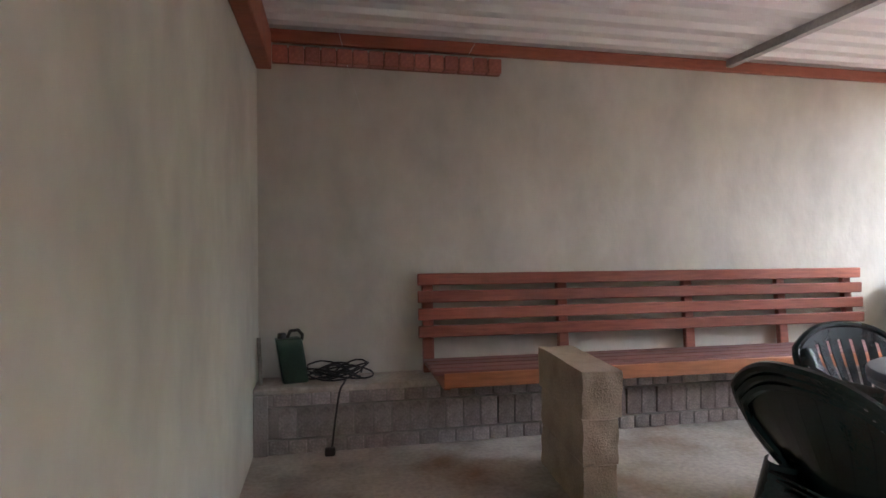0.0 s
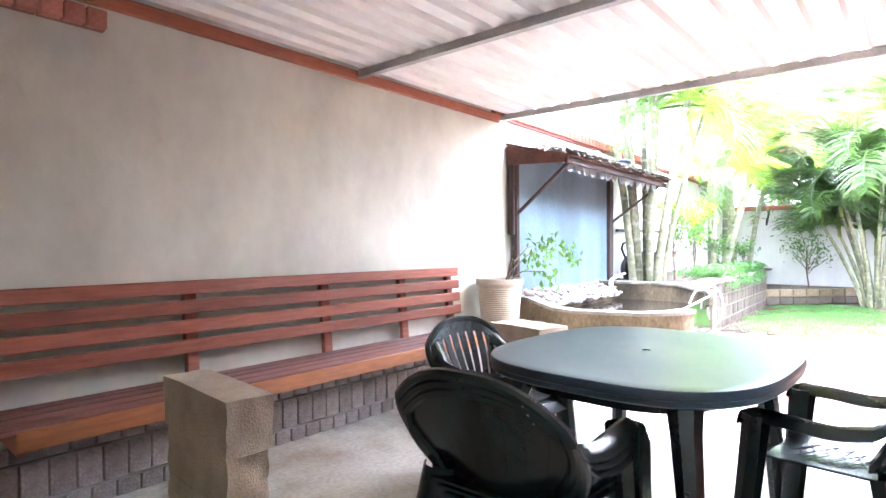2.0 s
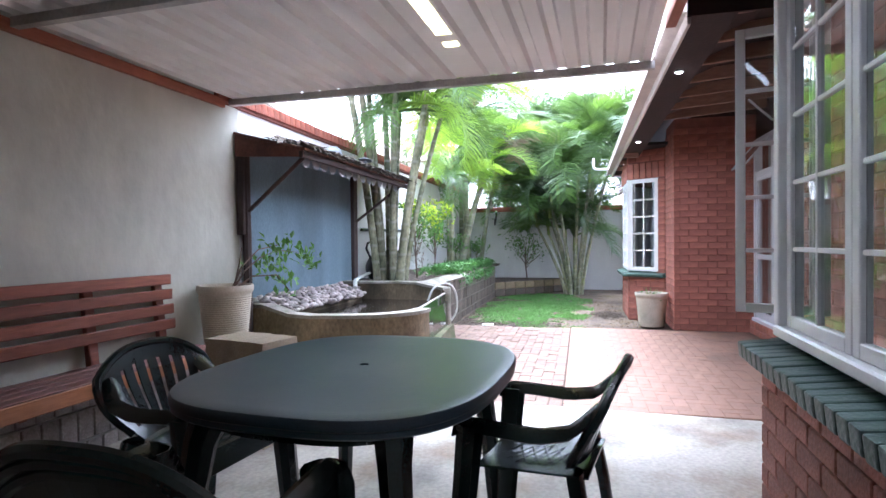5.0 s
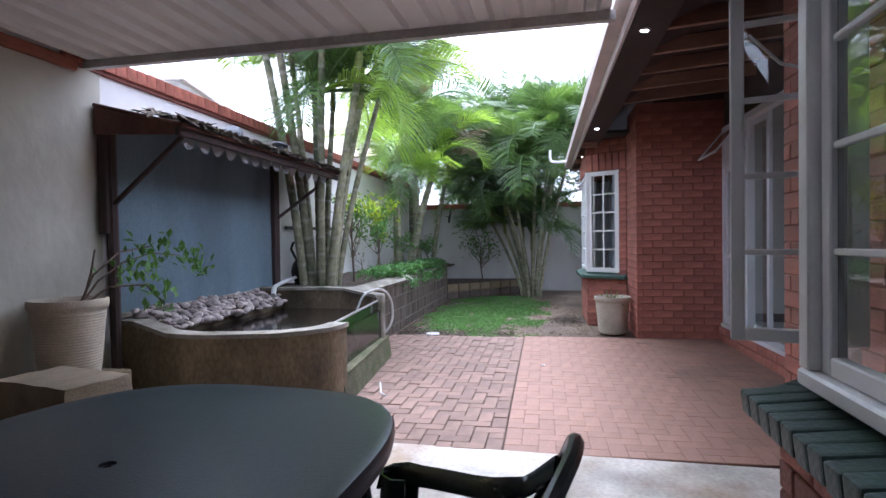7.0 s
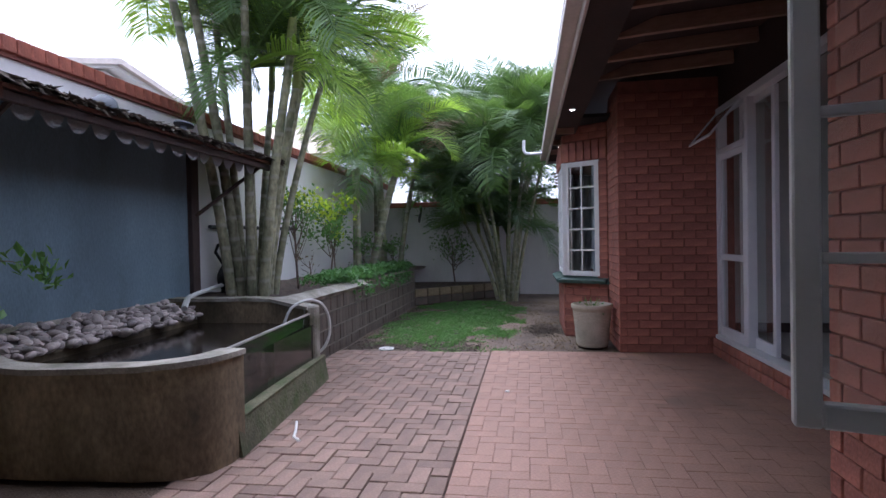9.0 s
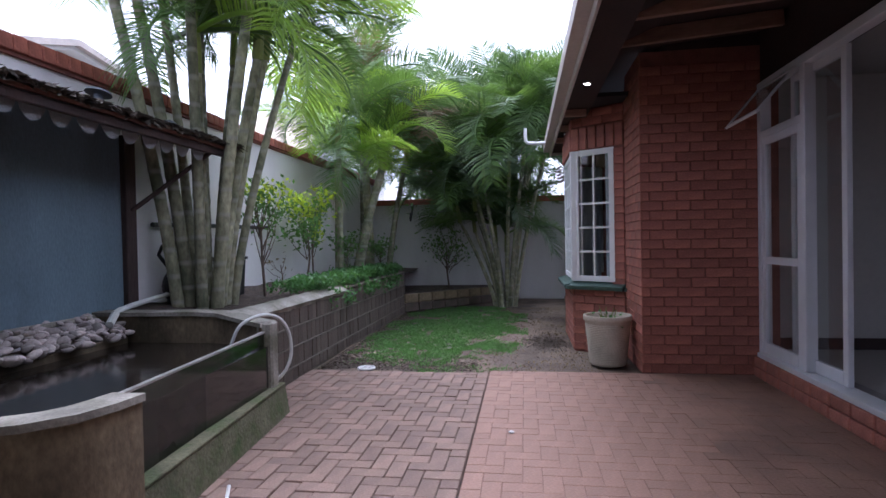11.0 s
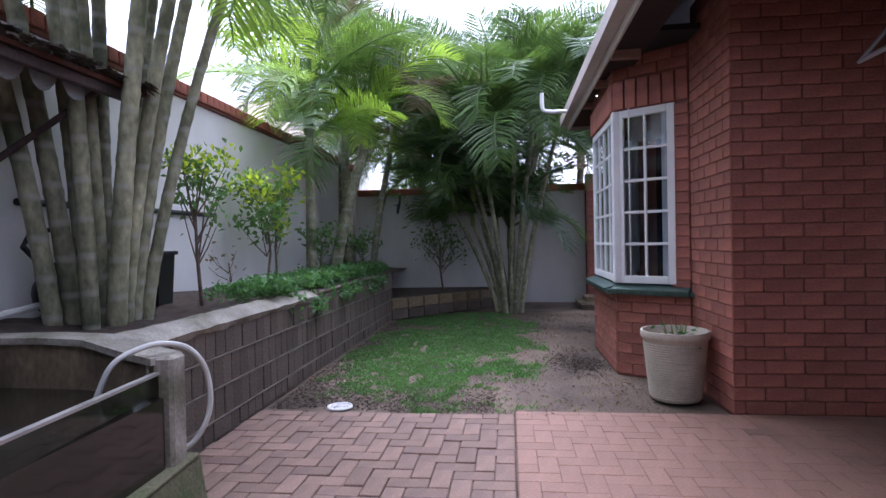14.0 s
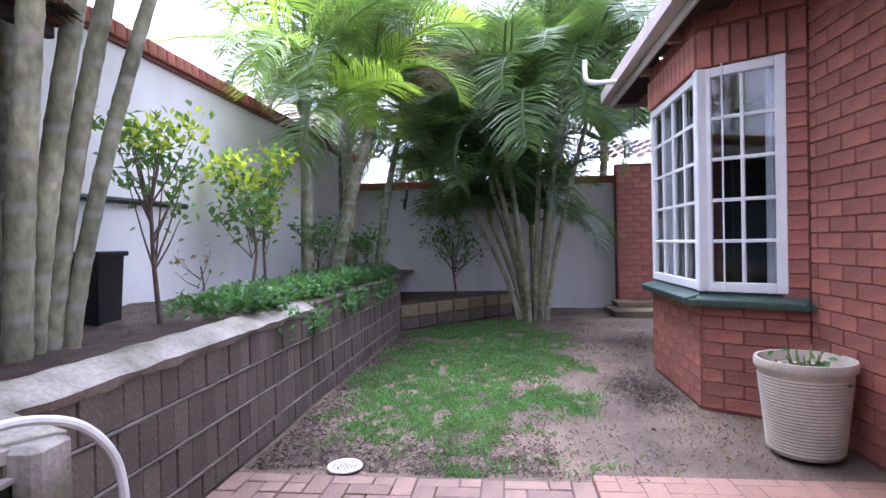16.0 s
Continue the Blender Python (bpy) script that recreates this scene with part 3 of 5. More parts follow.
part("pane", box(0.03, 0.008, -0.39, 0.61, 0.012, -0.03), M_GLASS, vent).visible_shadow = False
structure("lounge_floor", box(4.66, -5.6, 0.0, 8.7, DOOR_Y - 0.2, 0.19), M_ROOMFLOOR, "pale tiled lounge floor", OUT, False, "floor")
structure("lounge_wall", box(4.66, -5.8, 0.19, 8.7, -5.6, 2.95), M_ROOM, "grey lounge wall", OUT)
structure("lounge_wall_side", box(8.701, -5.8, 0.0, 8.9, -1.901, 2.95), M_ROOM, "grey lounge side wall", OUT)
structure("lounge_ceiling", box(4.66, -5.6, 2.6, 8.7, DOOR_Y - 0.2, 2.7), M_ROOM, "lounge ceiling", OUT, False, "ceiling")
structure("lounge_skirting", box(8.685, -5.6, 0.19, 8.7, -1.96, 0.29), M_SOFFIT, "dark lounge skirting", OUT, False, "baseboard")

# bay window of the wing
A_, B_, C_, D_ = Vector((9.26, -0.74)), Vector((9.6, -0.24)), Vector((10.78, -0.24)), Vector((11.12, -0.74))
bay = structure("wall_bay", prism([(9.275, -0.95), (9.275, -0.742), (9.606, -0.253), (10.774, -0.253), (11.105, -0.742), (11.105, -0.95)], -0.1, 0.66), M_REDMORTAR, "red face brick base of the bay window", OUT)
brick_face(bay, (9.27, -0.745), (9.606, -0.253), 0, 0.66)
brick_face(bay, (9.606, -0.253), (10.774, -0.253), 0, 0.66)
top = structure("wall_bay_head", prism([(9.275, -0.95), (9.275, -0.742), (9.606, -0.253), (10.774, -0.253), (11.105, -0.742), (11.105, -0.95)], 2.16, 2.6), M_REDMORTAR, "red brick head over the bay window", OUT)
me = mesh_of("brick", box(-0.043, -0.014, -0.115, 0.043, 0.014, 0.115, 0.003), M_REDBRICK)
for p, q, n in ((A_, B_, 6), (B_, C_, 12)):
    d = (q - p).normalized()
    for i in range(n):
        c = p + d * ((i + 0.5) * (q - p).length / n)
        part("brick", me, None, top, "", pose(c.x, c.y - 0.004, 2.285, 0, 0, math.degrees(math.atan2(d.y, d.x))))
brick_face(top, (9.275, -0.745), (9.606, -0.253), 2.42, 2.6)
brick_face(top, (9.606, -0.253), (10.774, -0.253), 2.42, 2.6)
jamb = structure("bay_jamb", prism([(9.275, -0.95), (9.275, -0.742), (9.355, -0.625), (9.40, -0.66), (9.40, -0.95)], 0.66, 2.16), M_REDMORTAR, "red brick jamb beside the bay window", OUT)
brick_face(jamb, (9.27, -0.745), (9.35, -0.628), 0.70, 2.16)
bsill = structure("bay_sill", prism([(9.2, -0.80), (9.21, -0.74), (9.56, -0.17), (10.82, -0.17), (11.17, -0.74), (11.17, -0.8)], 0.662, 0.70), M_SILL, "green painted sloping sill of the bay window", OUT, False, "sill")
me = mesh_of("brick", box(-0.055, -0.09, -0.025, 0.055, 0.09, 0.025, 0.012, seg=2), M_SILL)
for p, q, n in ((A_, B_, 6), (B_, C_, 11)):
    d = (q - p).normalized()
    for i in range(n):
        c = p + d * ((i + 0.5) * (q - p).length / n)
        part("brick", me, None, bsill, "", pose(c.x, c.y, 0.0, 0, 0, math.degrees(math.atan2(d.y, d.x))) @ pose(0, 0.0, 0.705, -14))
bayw = tagged(new("window_2"), "white cottage-pane bay window with curtains behind", "bay window", "", "structure")
bayw.matrix_world = OUT
for p, q, rows, cols in ((A_ + Vector((0.075, 0.11)), B_, 5, 2), (B_, C_, 5, 4), (C_, D_, 5, 2)):
    d = (q - p).normalized()
    s = pane_window(bayw, (q - p).length, rows, cols, 1.41, 0.06, 0.022)
    s.matrix_local = pose(p.x, p.y - 0.03, 0.75, 0, 0, math.degrees(math.atan2(d.y, d.x)))
part("corner_post", box(B_.x - 0.035, B_.y - 0.06, 0.75, B_.x + 0.035, B_.y + 0.012, 2.16, 0.008), M_FRAME, bayw)
# burglar bars stand behind the panes
for i in range(6):
    x = 9.42 + 0.2 * i
    part("burglar_bar", tube([(x, -0.33, 0.76), (x, -0.33, 2.15)], 0.006, 6), M_FRAME, bayw)


def curtain(p, q, z0, z1):
    bm = bmesh.new()
    n = 40
    d = (Vector(q) - Vector(p))
    nrm = Vector((-d.y, d.x)).normalized()
    lo, hi = [], []
    for i in range(n + 1):
        c = Vector(p) + d * i / n + nrm * 0.018 * math.sin(i * 1.25 + 0.3 * math.sin(i))
        lo.append(bm.verts.new((c.x, c.y, z0)))
        hi.append(bm.verts.new((c.x, c.y, z1)))
    for i in range(n):
        bm.faces.new((lo[i], lo[i + 1], hi[i + 1], hi[i]))
    return bm


single("curtain", curtain((9.33, -0.72), (9.43, -0.58), 0.5, 2.3), M_CURTAIN, "white gathered curtain behind the bay window", "curtain", OUT, "", True)
single("curtain", curtain((10.4, -0.36), (10.76, -0.36), 0.5, 2.3), M_CURTAIN, "white gathered curtain at the bay's far end", "curtain", OUT, "", True)
single("curtain", curtain((10.80, -0.36), (11.06, -0.74), 0.5, 2.3), M_CURTAIN, "white gathered curtain across the far side of the bay", "curtain", OUT, "", True)
# The bay's room: its lack of light is painted on as near-black.
structure("bay_room_wall", box(8.9, -4.0, 0, 9.0, -0.97, 2.8), M_ROOMGLOOM, "room side wall coloured near-black as unlit", OUT)
structure("bay_room_back", box(9.0, -4.0, 0, 12.6, -3.9, 2.8), M_ROOMGLOOM, "room back wall coloured near-black as unlit", OUT)
structure("bay_room_end", box(12.4, -3.9, -0.1, 12.6, -0.98, 2.8), M_ROOMGLOOM, "end wall of the wing coloured near-black as unlit", OUT)
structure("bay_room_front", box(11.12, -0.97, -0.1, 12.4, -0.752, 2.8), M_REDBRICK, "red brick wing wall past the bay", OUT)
structure("bay_room_ceiling", box(9.0, -3.9, 2.6, 12.4, -0.26, 2.64), M_ROOMGLOOM, "bedroom ceiling coloured near-black as unlit", OUT, False, "ceiling")
structure("bay_room_floor", box(9.0, -3.9, 0.0, 12.4, -0.98, 0.15), M_ROOMGLOOM, "bedroom floor coloured near-black as unlit", OUT, False, "floor")

# roof over the house
EV, EZ = -0.12, 2.49
slope = math.tan(radians(22))
house_roof = tagged(new("house_roof"), "tiled house roof with open rafter eaves", "roof", "", "structure")
house_roof.matrix_world = OUT
bm = bmesh.new()
x0, x1 = 3.9, 11.9
for z in (0.12, 0.16):
    vs = [bm.verts.new(p) for p in ((x0, EV, EZ + z), (x1, EV, EZ + z), (x1, -6, EZ + z + slope * 5.98), (x0, -6, EZ + z + slope * 5.98))]
    bm.faces.new(vs)
part("roof_deck", bm, M_SOFFIT, house_roof)
bm = bmesh.new()
for z in (0.12, 0.16):
    bm.faces.new([bm.verts.new(p) for p in ((-3.3, NB_Y + 0.28, EZ + z), (3.9, NB_Y + 0.28, EZ + z), (3.9, -6, EZ + z + slope * 5.7), (-3.3, -6, EZ + z + slope * 5.7))])
part("roof_deck", bm, M_SOFFIT, house_roof)
rows_n = 16
for j in range(rows_n):
    bm = bmesh.new()
    y1 = EV + 0.03 - j * 0.35
    for i in range(26):
        cx = x0 + 0.15 + 0.3 * i
        pts = [(cx - .15 + .3 * k / 6, 0.03 * math.sin(math.pi * k / 3)) for k in range(7)]
        lo = [bm.verts.new((px, y1, EZ + 0.17 + slope * (EV - y1) + pz + 0.02)) for px, pz in pts]
        hi = [bm.verts.new((px, y1 - 0.38, EZ + 0.17 + slope * (EV - y1 + 0.38) + pz)) for px, pz in pts]
        for k in range(6):
            bm.faces.new((lo[k], lo[k + 1], hi[k + 1], hi[k]))
    part("tile_row", bm, M_TILE, house_roof)
bm = bmesh.new()
bm_box(bm, x0, EV - 0.02, EZ - 0.04, x1, EV, EZ + 0.16, 0.003)
part("fascia", bm, M_FASCIA, house_roof, "pale painted fascia board")
part("fascia", box(-3.3, -0.06, 2.44, 3.9, -0.003, 2.72, 0.003), M_TRIM, house_roof, "red-brown fascia over the patio window")
bm = bmesh.new()
bm_box(bm, x0, EV, EZ + 0.03, x1, EV + 0.09, EZ + 0.036)
bm_box(bm, x0, EV + 0.085, EZ + 0.036, x1, EV + 0.09, EZ + 0.14)
part("gutter", bm, M_FASCIA, house_roof, "pale painted metal gutter")
part("end_fascia", box(x1, -1.6, EZ - 0.02, x1 + 0.02, EV, EZ + 0.14), M_FASCIA, house_roof)
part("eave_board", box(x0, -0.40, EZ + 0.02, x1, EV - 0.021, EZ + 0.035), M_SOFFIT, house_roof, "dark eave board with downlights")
RISE = pose(0, -0.405, 2.735, -4.3) @ pose(0, 0.405, -2.735)
for i in range(7):
    x = 4.6 + 0.57 * i
    part("rafter", box(x - 0.024, -1.74, 2.735, x + 0.024, -0.405, 2.855, 0.004), M_RAFTER, house_roof, "", RISE)
for i in range(3):
    x = 9.1 + 0.78 * i
    part("rafter", box(x - 0.025, -0.355, EZ - 0.05, x + 0.025, EV - 0.025, EZ + 0.018, 0.004), M_RAFTER, house_roof)
part("gutter_end_pipe", tube(curve([(11.1, -0.03, 2.53), (11.1, 0.14, 2.53), (11.1, 0.22, 2.55), (11.1, 0.24, 2.61), (11.1, 0.24, 2.74)], 5), 0.022, 8), M_FRAME, house_roof, "white upturned overflow pipe", smooth=True)
# Dark boards added to keep sky light from leaking under the roof deck.
part("eave_gap_board", box(x0, -0.40, EZ + 0.036, x1, -0.365, 2.90), M_SOFFIT, house_roof)
part("gable_gap_board", box(3.88, -2.0, EZ, 3.9, EV, 2.92), M_SOFFIT, house_roof)
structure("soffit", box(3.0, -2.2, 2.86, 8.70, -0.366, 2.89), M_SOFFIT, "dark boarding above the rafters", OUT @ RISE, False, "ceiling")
for x in (5.05, 8.15, 10.4):
    dl = thing("downlight", "small lit round downlight under the eave", "light", OUT @ pose(x, -0.26, EZ + 0.02))
    part("bezel", lathe([(0.026, -0.008), (0.034, -0.006), (0.036, 0.0), (0.024, 0.0)], 16), M_FRAME, dl)
    part("lens", lathe([(0.001, -0.010), (0.022, -0.010), (0.022, -0.004)], 16), M_LAMP, dl)

# ---- patio things ----
# brick ledge along the back wall
LY, LZ = 3.22, 0.37
ledge = thing("brick_ledge", "long grey brick ledge with a cement top along the patio wall", "ledge", HERE, "", "structure")
part("core", box(-0.419, LY + 0.014, 0.0, 4.5, 3.499, LZ - 0.03), M_MORTAR, ledge)
part("cement_top", box(-0.419, LY - 0.006, LZ - 0.028, 0.62, 3.499, LZ + 0.008, 0.008), M_CONCRETE, ledge, "smooth cement top")
part("cement_top", box(0.62, LY + 0.02, LZ - 0.028, 4.5, 3.499, LZ, 0.006), M_CONCRETE, ledge, "smooth cement top")
part("cement_end", box(-0.419, LY - 0.004, 0.0, -0.34, LY + 0.013, LZ - 0.03, 0.004), M_MORTAR, ledge, "cement-rendered end")
for z, w in ((0.0865, 0.008), (0.268, 0.010)):
    part("mortar_ledge", box(-0.34, LY - 0.012, z - w / 2, 4.5, LY + 0.013, z + w / 2, 0.003), M_MORTAR, ledge)
row_meshes = [mesh_of("brick", box(-0.049, -0.016, 0.004, 0.049, 0.016, h, 0.004), M_GREYBRICK) for h in (0.082, 0.176, 0.072)]
for z, me, off in ((0.0, row_meshes[0], 0.0), (0.09, row_meshes[1], 0.05), (0.272, row_meshes[2], 0.02)):
    for i in range(45):
        x = -0.284 + off + 0.107 * i
        if x < 4.45:
            part("brick", me, None, ledge, "", pose(x, LY + 0.012 + random.uniform(-.004, .004), z, 0, random.uniform(-.5, .5), random.uniform(-1.2, 1.2)))

# bench
bench = thing("wooden_bench", "long red-brown stained timber bench with slatted back on a brick ledge", "bench")
BX0, BX1 = 0.56, 3.86
for i in range(4):
    z = 0.60 + 0.108 * i
    part("back_slat", box(BX0 - 0.02, 3.385 + 0.012 * i, z, BX1 + 0.02, 3.41 + 0.012 * i, z + 0.075, 0.006), M_BENCH, bench)
for x in (BX0 + 0.05, 1.52, 2.46, 3.22, BX1 - 0.06):
    part("back_post", box(x - 0.035, 3.412, 0.38, x + 0.035, 3.455, 1.0, 0.005, m=Matrix.Translation((0, 3.41, 0.4)) @ Matrix.Rotation(radians(-6), 4, "X") @ Matrix.Translation((0, -3.412, -0.4))), M_BENCH, bench)
for i in range(4):
    part("seat_slat", box(BX0, 3.0 + 0.093 * i, 0.455, BX1 + 0.05, 3.083 + 0.093 * i, 0.478, 0.005), M_BENCH_SEAT, bench, "worn purple-brown seat slat")
part("front_rail", box(BX0 + 0.06, 2.985, 0.385, BX1 + 0.05, 2.999, 0.468, 0.004), M_RAIL, bench, "orange-brown front rail")
for x in (BX0 + 0.08, 1.5, 2.45, 3.3, BX1 - 0.05):
    part("bearer", box(x - 0.02, 3.0, 0.374, x + 0.02, 3.4, 0.454, 0.003), M_BENCH, bench)


def block_pillar(x, y, label, angle, wide=1.0, deep=1.0):
    p = thing("block_pillar", label, "pillar", pose(x, y, 0, 0, 0, angle) @ Matrix.Diagonal((wide, deep, 1, 1)), "concrete block pillars")
    rngp = random.Random(int(x * 10))
    lv = 0.0
    for k, h in enumerate((0.215, 0.205, 0.215)):
        o = (0.0, 0.01, 0.03)[k]
        bm = bmesh.new()
        bm_box(bm, -0.085 - o * .6, -0.285 - o, lv + 0.004, 0.085 + o * .6, 0.285, lv + h - 0.004)
        bmesh.ops.subdivide_edges(bm, edges=bm.edges[:], cuts=7, use_grid_fill=True)
        for v in bm.verts:
            nn = noise.noise_vector((v.co * 14) + Vector((x * 7, k * 3, 0)))
            v.co += Vector((nn.x * 0.009, nn.y * 0.020, nn.z * 0.005))
        part("block", bm, M_BLOCK, p, "", pose(rngp.uniform(-.006, .006), rngp.uniform(-.012, .012), 0, 0, 0, rngp.uniform(-1, 1)), True)
        part("mortar_joint", box(-0.075, -0.27, lv + h - 0.006, 0.075, 0.27, lv + h + 0.006), M_MORTAR, p) if k < 2 else None
        lv += h + 0.002
    return p


block_pillar(1.18, 2.52, "rough tan concrete block pillar on the patio floor", -4, 0.9)
block_pillar(3.46, 2.46, "low concrete block pillar beside the bench", -10, 1.45, 0.80)


# table and chairs
def superellipse(a, b, n, k=72):
    out = []
    for i in range(k):
        t = 2 * math.pi * i / k
        c, s = math.cos(t), math.sin(t)
        out.append((a * math.copysign(abs(c) ** (2 / n), c), b * math.copysign(abs(s) ** (2 / n), s)))
    return out


table = thing("patio_table", "dark green plastic patio table with rounded ends and umbrella hole", "table", pose(2.40, 1.205, 0, 0, 0, -2))
bm = bmesh.new()
rings = []
for s, z in ((0.93, 0.700), (0.975, 0.700), (0.992, 0.708), (0.985, 0.722), (1.0, 0.728), (1.0, 0.748), (0.99, 0.757), (0.97, 0.760), (0.90, 0.7585), (0.05, 0.7585), (0.045, 0.752), (0.025, 0.752), (0.022, 0.70)):
    rings.append([bm.verts.new((x * s, y * s, z)) if s > 0.1 else bm.verts.new((0.36 * s * math.cos(2 * math.pi * i / 72), 0.36 * s * math.sin(2 * math.pi * i / 72), z)) for i, (x, y) in enumerate(superellipse(0.65, 0.545, 3.0))])
for a, b in zip(rings, rings[1:]):
    for k in range(72):
        bm.faces.new((a[k], a[(k + 1) % 72], b[(k + 1) % 72], b[k]))
part("tabletop", bm, M_TABLE, table, "", None, True)
part("apron", prism(superellipse(0.56, 0.41, 3.0), 0.655, 0.699), M_PLASTIC, table)
for sx in (-1, 1):
    for sy in (-1, 1):
        bm = bmesh.new()
        bm_tube(bm, [(sx * 0.55, sy * 0.38, 0.0), (sx * 0.525, sy * 0.36, 0.35), (sx * 0.49, sy * 0.33, 0.60), (sx * 0.45, sy * 0.31, 0.70)], [0.032, 0.042, 0.052, 0.065], 8)
        part("leg", bm, M_PLASTIC, table, "", None, True)


def shell(fn, nu, nv, thick):
    """A thick curved sheet from fn(u, v), with u and v from 0 to 1."""
    bm = bmesh.new()
    front = [[Vector(fn(i / nu, j / nv)) for i in range(nu + 1)] for j in range(nv + 1)]
    layers = []
    for off in (0, thick):
        g = []
        for j in range(nv + 1):
            row = []
            for i in range(nu + 1):
                du = front[j][min(i + 1, nu)] - front[j][max(i - 1, 0)]
                dv = front[min(j + 1, nv)][i] - front[max(j - 1, 0)][i]
                row.append(bm.verts.new(front[j][i] + du.cross(dv).normalized() * off))
            g.append(row)
        layers.append(g)
        for j in range(nv):
            for i in range(nu):
                bm.faces.new((g[j][i], g[j][i + 1], g[j + 1][i + 1], g[j + 1][i]))
    a, b = layers
    loop = [(0, i) for i in range(nu)] + [(j, nu) for j in range(nv)] + [(nv, i) for i in range(nu, 0, -1)] + [(j, 0) for j in range(nv, 0, -1)]
    for (j0, i0), (j1, i1) in zip(loop, loop[1:] + loop[:1]):
        bm.faces.new((a[j0][i0], a[j1][i1], b[j1][i1], b[j0][i0]))
    return bm


def back_surface(u, v):
    w = 2 * u - 1
    arch = 0.345 * (1 - 0.30 * abs(w) ** 2.6)
    return (-0.185 - 0.13 * v + 0.05 * w * w, w * (0.185 + 0.105 * math.sin(v * 2.1)), 0.445 + arch * v)


def plastic_chair(m, label, group="", gap=0.035):
    ch = thing("plastic_chair", label, "chair", m, group)
    bm = shell(lambda u, v: (-0.21 + 0.44 * u, (v - 0.5) * (0.40 + 0.08 * u), 0.425 - 0.03 * math.sin(math.pi * u) * math.sin(math.pi * v) - 0.07 * max(0, u - 0.88) / 0.12), 16, 10, 0.008)
    seat = part("seat", bm, M_PLASTIC, ch, "", None, True)
    for k in range(6):
        for s in (-1, 1):
            part("lattice_rib", tube([(-0.13 + 0.05 * k, s * -0.12, 0.414), (-0.03 + 0.05 * k, s * 0.12, 0.414)], 0.0025, 4), M_PLASTIC, seat)
    n = 9
    for k in range(n):
        u0, u1 = (k + gap) / n, (k + 1 - gap) / n
        part("back_slat", shell(lambda u, v, a=u0, b=u1: back_surface(a + (b - a) * u, 0.02 + 0.86 * v), 2, 8, 0.006), M_PLASTIC, ch, "", None, True)
    rim = [back_surface(0.0, j / 8) for j in range(1, 8)] + [back_surface(i / 20, 1.0) for i in range(21)] + [back_surface(1.0, j / 8) for j in range(7, 0, -1)]
    bm = bmesh.new()
    bm_tube(bm, rim, 0.018, 8)
    part("back_rim", bm, M_PLASTIC, ch, "", None, True)
    part("back_band", shell(lambda u, v: back_surface(u, 0.80 + 0.2 * v), 20, 3, 0.007), M_PLASTIC, ch, "", None, True)
    part("back_base", shell(lambda u, v: back_surface(u, -0.02 + 0.16 * v), 14, 3, 0.007), M_PLASTIC, ch, "", None, True)
    for s in (-1, 1):
        path = [(-0.25, s * 0.235, 0.69), (-0.17, s * 0.262, 0.615), (-0.06, s * 0.275, 0.592), (0.10, s * 0.275, 0.600), (0.19, s * 0.27, 0.602), (0.235, s * 0.268, 0.58)]

        def arm(u, v, path=path, s=s):
            f = u * (len(path) - 1)
            i = min(int(f), len(path) - 2)
            p = Vector(path[i]).lerp(Vector(path[i + 1]), f - i)
            w = v - 0.5
            return (p.x, p.y + w * 0.074, p.z - 0.034 * (2 * w) ** 2)

        part("arm", shell(arm, 14, 4, 0.010), M_PLASTIC, ch, "", None, True)
        for fx, pts in ((1, [(0.235, 0.268, 0.59), (0.245, 0.27, 0.43), (0.262, 0.278, 0.2), (0.275, 0.285, 0.0)]), (-1, [(-0.19, 0.21, 0.45), (-0.22, 0.235, 0.28), (-0.255, 0.255, 0.0)])):
            def leg(u, v, pts=pts, s=s, fx=fx):
                f = v * (len(pts) - 1)
                i = min(int(f), len(pts) - 2)
                p = Vector(pts[i]).lerp(Vector(pts[i + 1]), f - i)
                a = (u - 0.5) * (4.2 if fx > 0 else 2.6)
                r = 0.058 - 0.012 * v
                return (p.x + fx * (r * math.cos(a) - r), s * (p.y + r * math.sin(a)) if fx > 0 else s * (p.y + r * math.sin(a)), p.z)
            part("leg", shell(leg, 6, 8, 0.005), M_PLASTIC, ch, "", None, True)
    return ch


chair = plastic_chair(pose(1.59, 1.285, 0, 0, 0, 3), "dark green plastic armchair at the bottom of a stack", "stacked chairs", 0.008)
for k in (1, 2):
    c = copy_thing(chair, pose(1.59 - 0.016 * k, 1.285 + 0.002 * k, 0.026 * k, 0, 0, 3 - 0.6 * k))
    c["label"] = "dark green plastic armchair stacked on another chair"
chair = plastic_chair(pose(2.58, 0.56, 0, 0, 0, 82), "glossy dark green plastic armchair drawn up to the table", "chairs round the table", 0.16)
c = copy_thing(chair, pose(2.42, 1.95, 0, 0, 0, -94))
c["label"] = "dark green plastic armchair between table and bench"

# jerrycan and cable on the ledge
can = thing("jerrycan", "dark green plastic can standing on the cement ledge", "can", pose(-0.20, 3.36, LZ + 0.008, 0, 0, 10) @ Matrix.Scale(0.87, 4))
bm = bmesh.new()
bm_box(bm, -0.085, -0.06, 0, 0.085, 0.06, 0.30, 0.02, seg=3)
for v in bm.verts:
    if v.co.z > 0.2:
        v.co.x -= 0.05 * (v.co.z - 0.2) / 0.1
part("body", bm, M_GREENCAN, can, "", None, True)
part("handle", tube([(-0.05, 0, 0.30), (-0.03, 0, 0.345), (0.02, 0, 0.35), (0.05, 0, 0.315), (0.045, 0, 0.28)], 0.012, 8), M_BLACK, can, "", None, True)
part("spout", lathe([(0.028, 0.0), (0.028, 0.03), (0.022, 0.035)], 14), M_BLACK, can, "", pose(-0.085, 0, 0.30))
rngc = random.Random(11)
pts = []
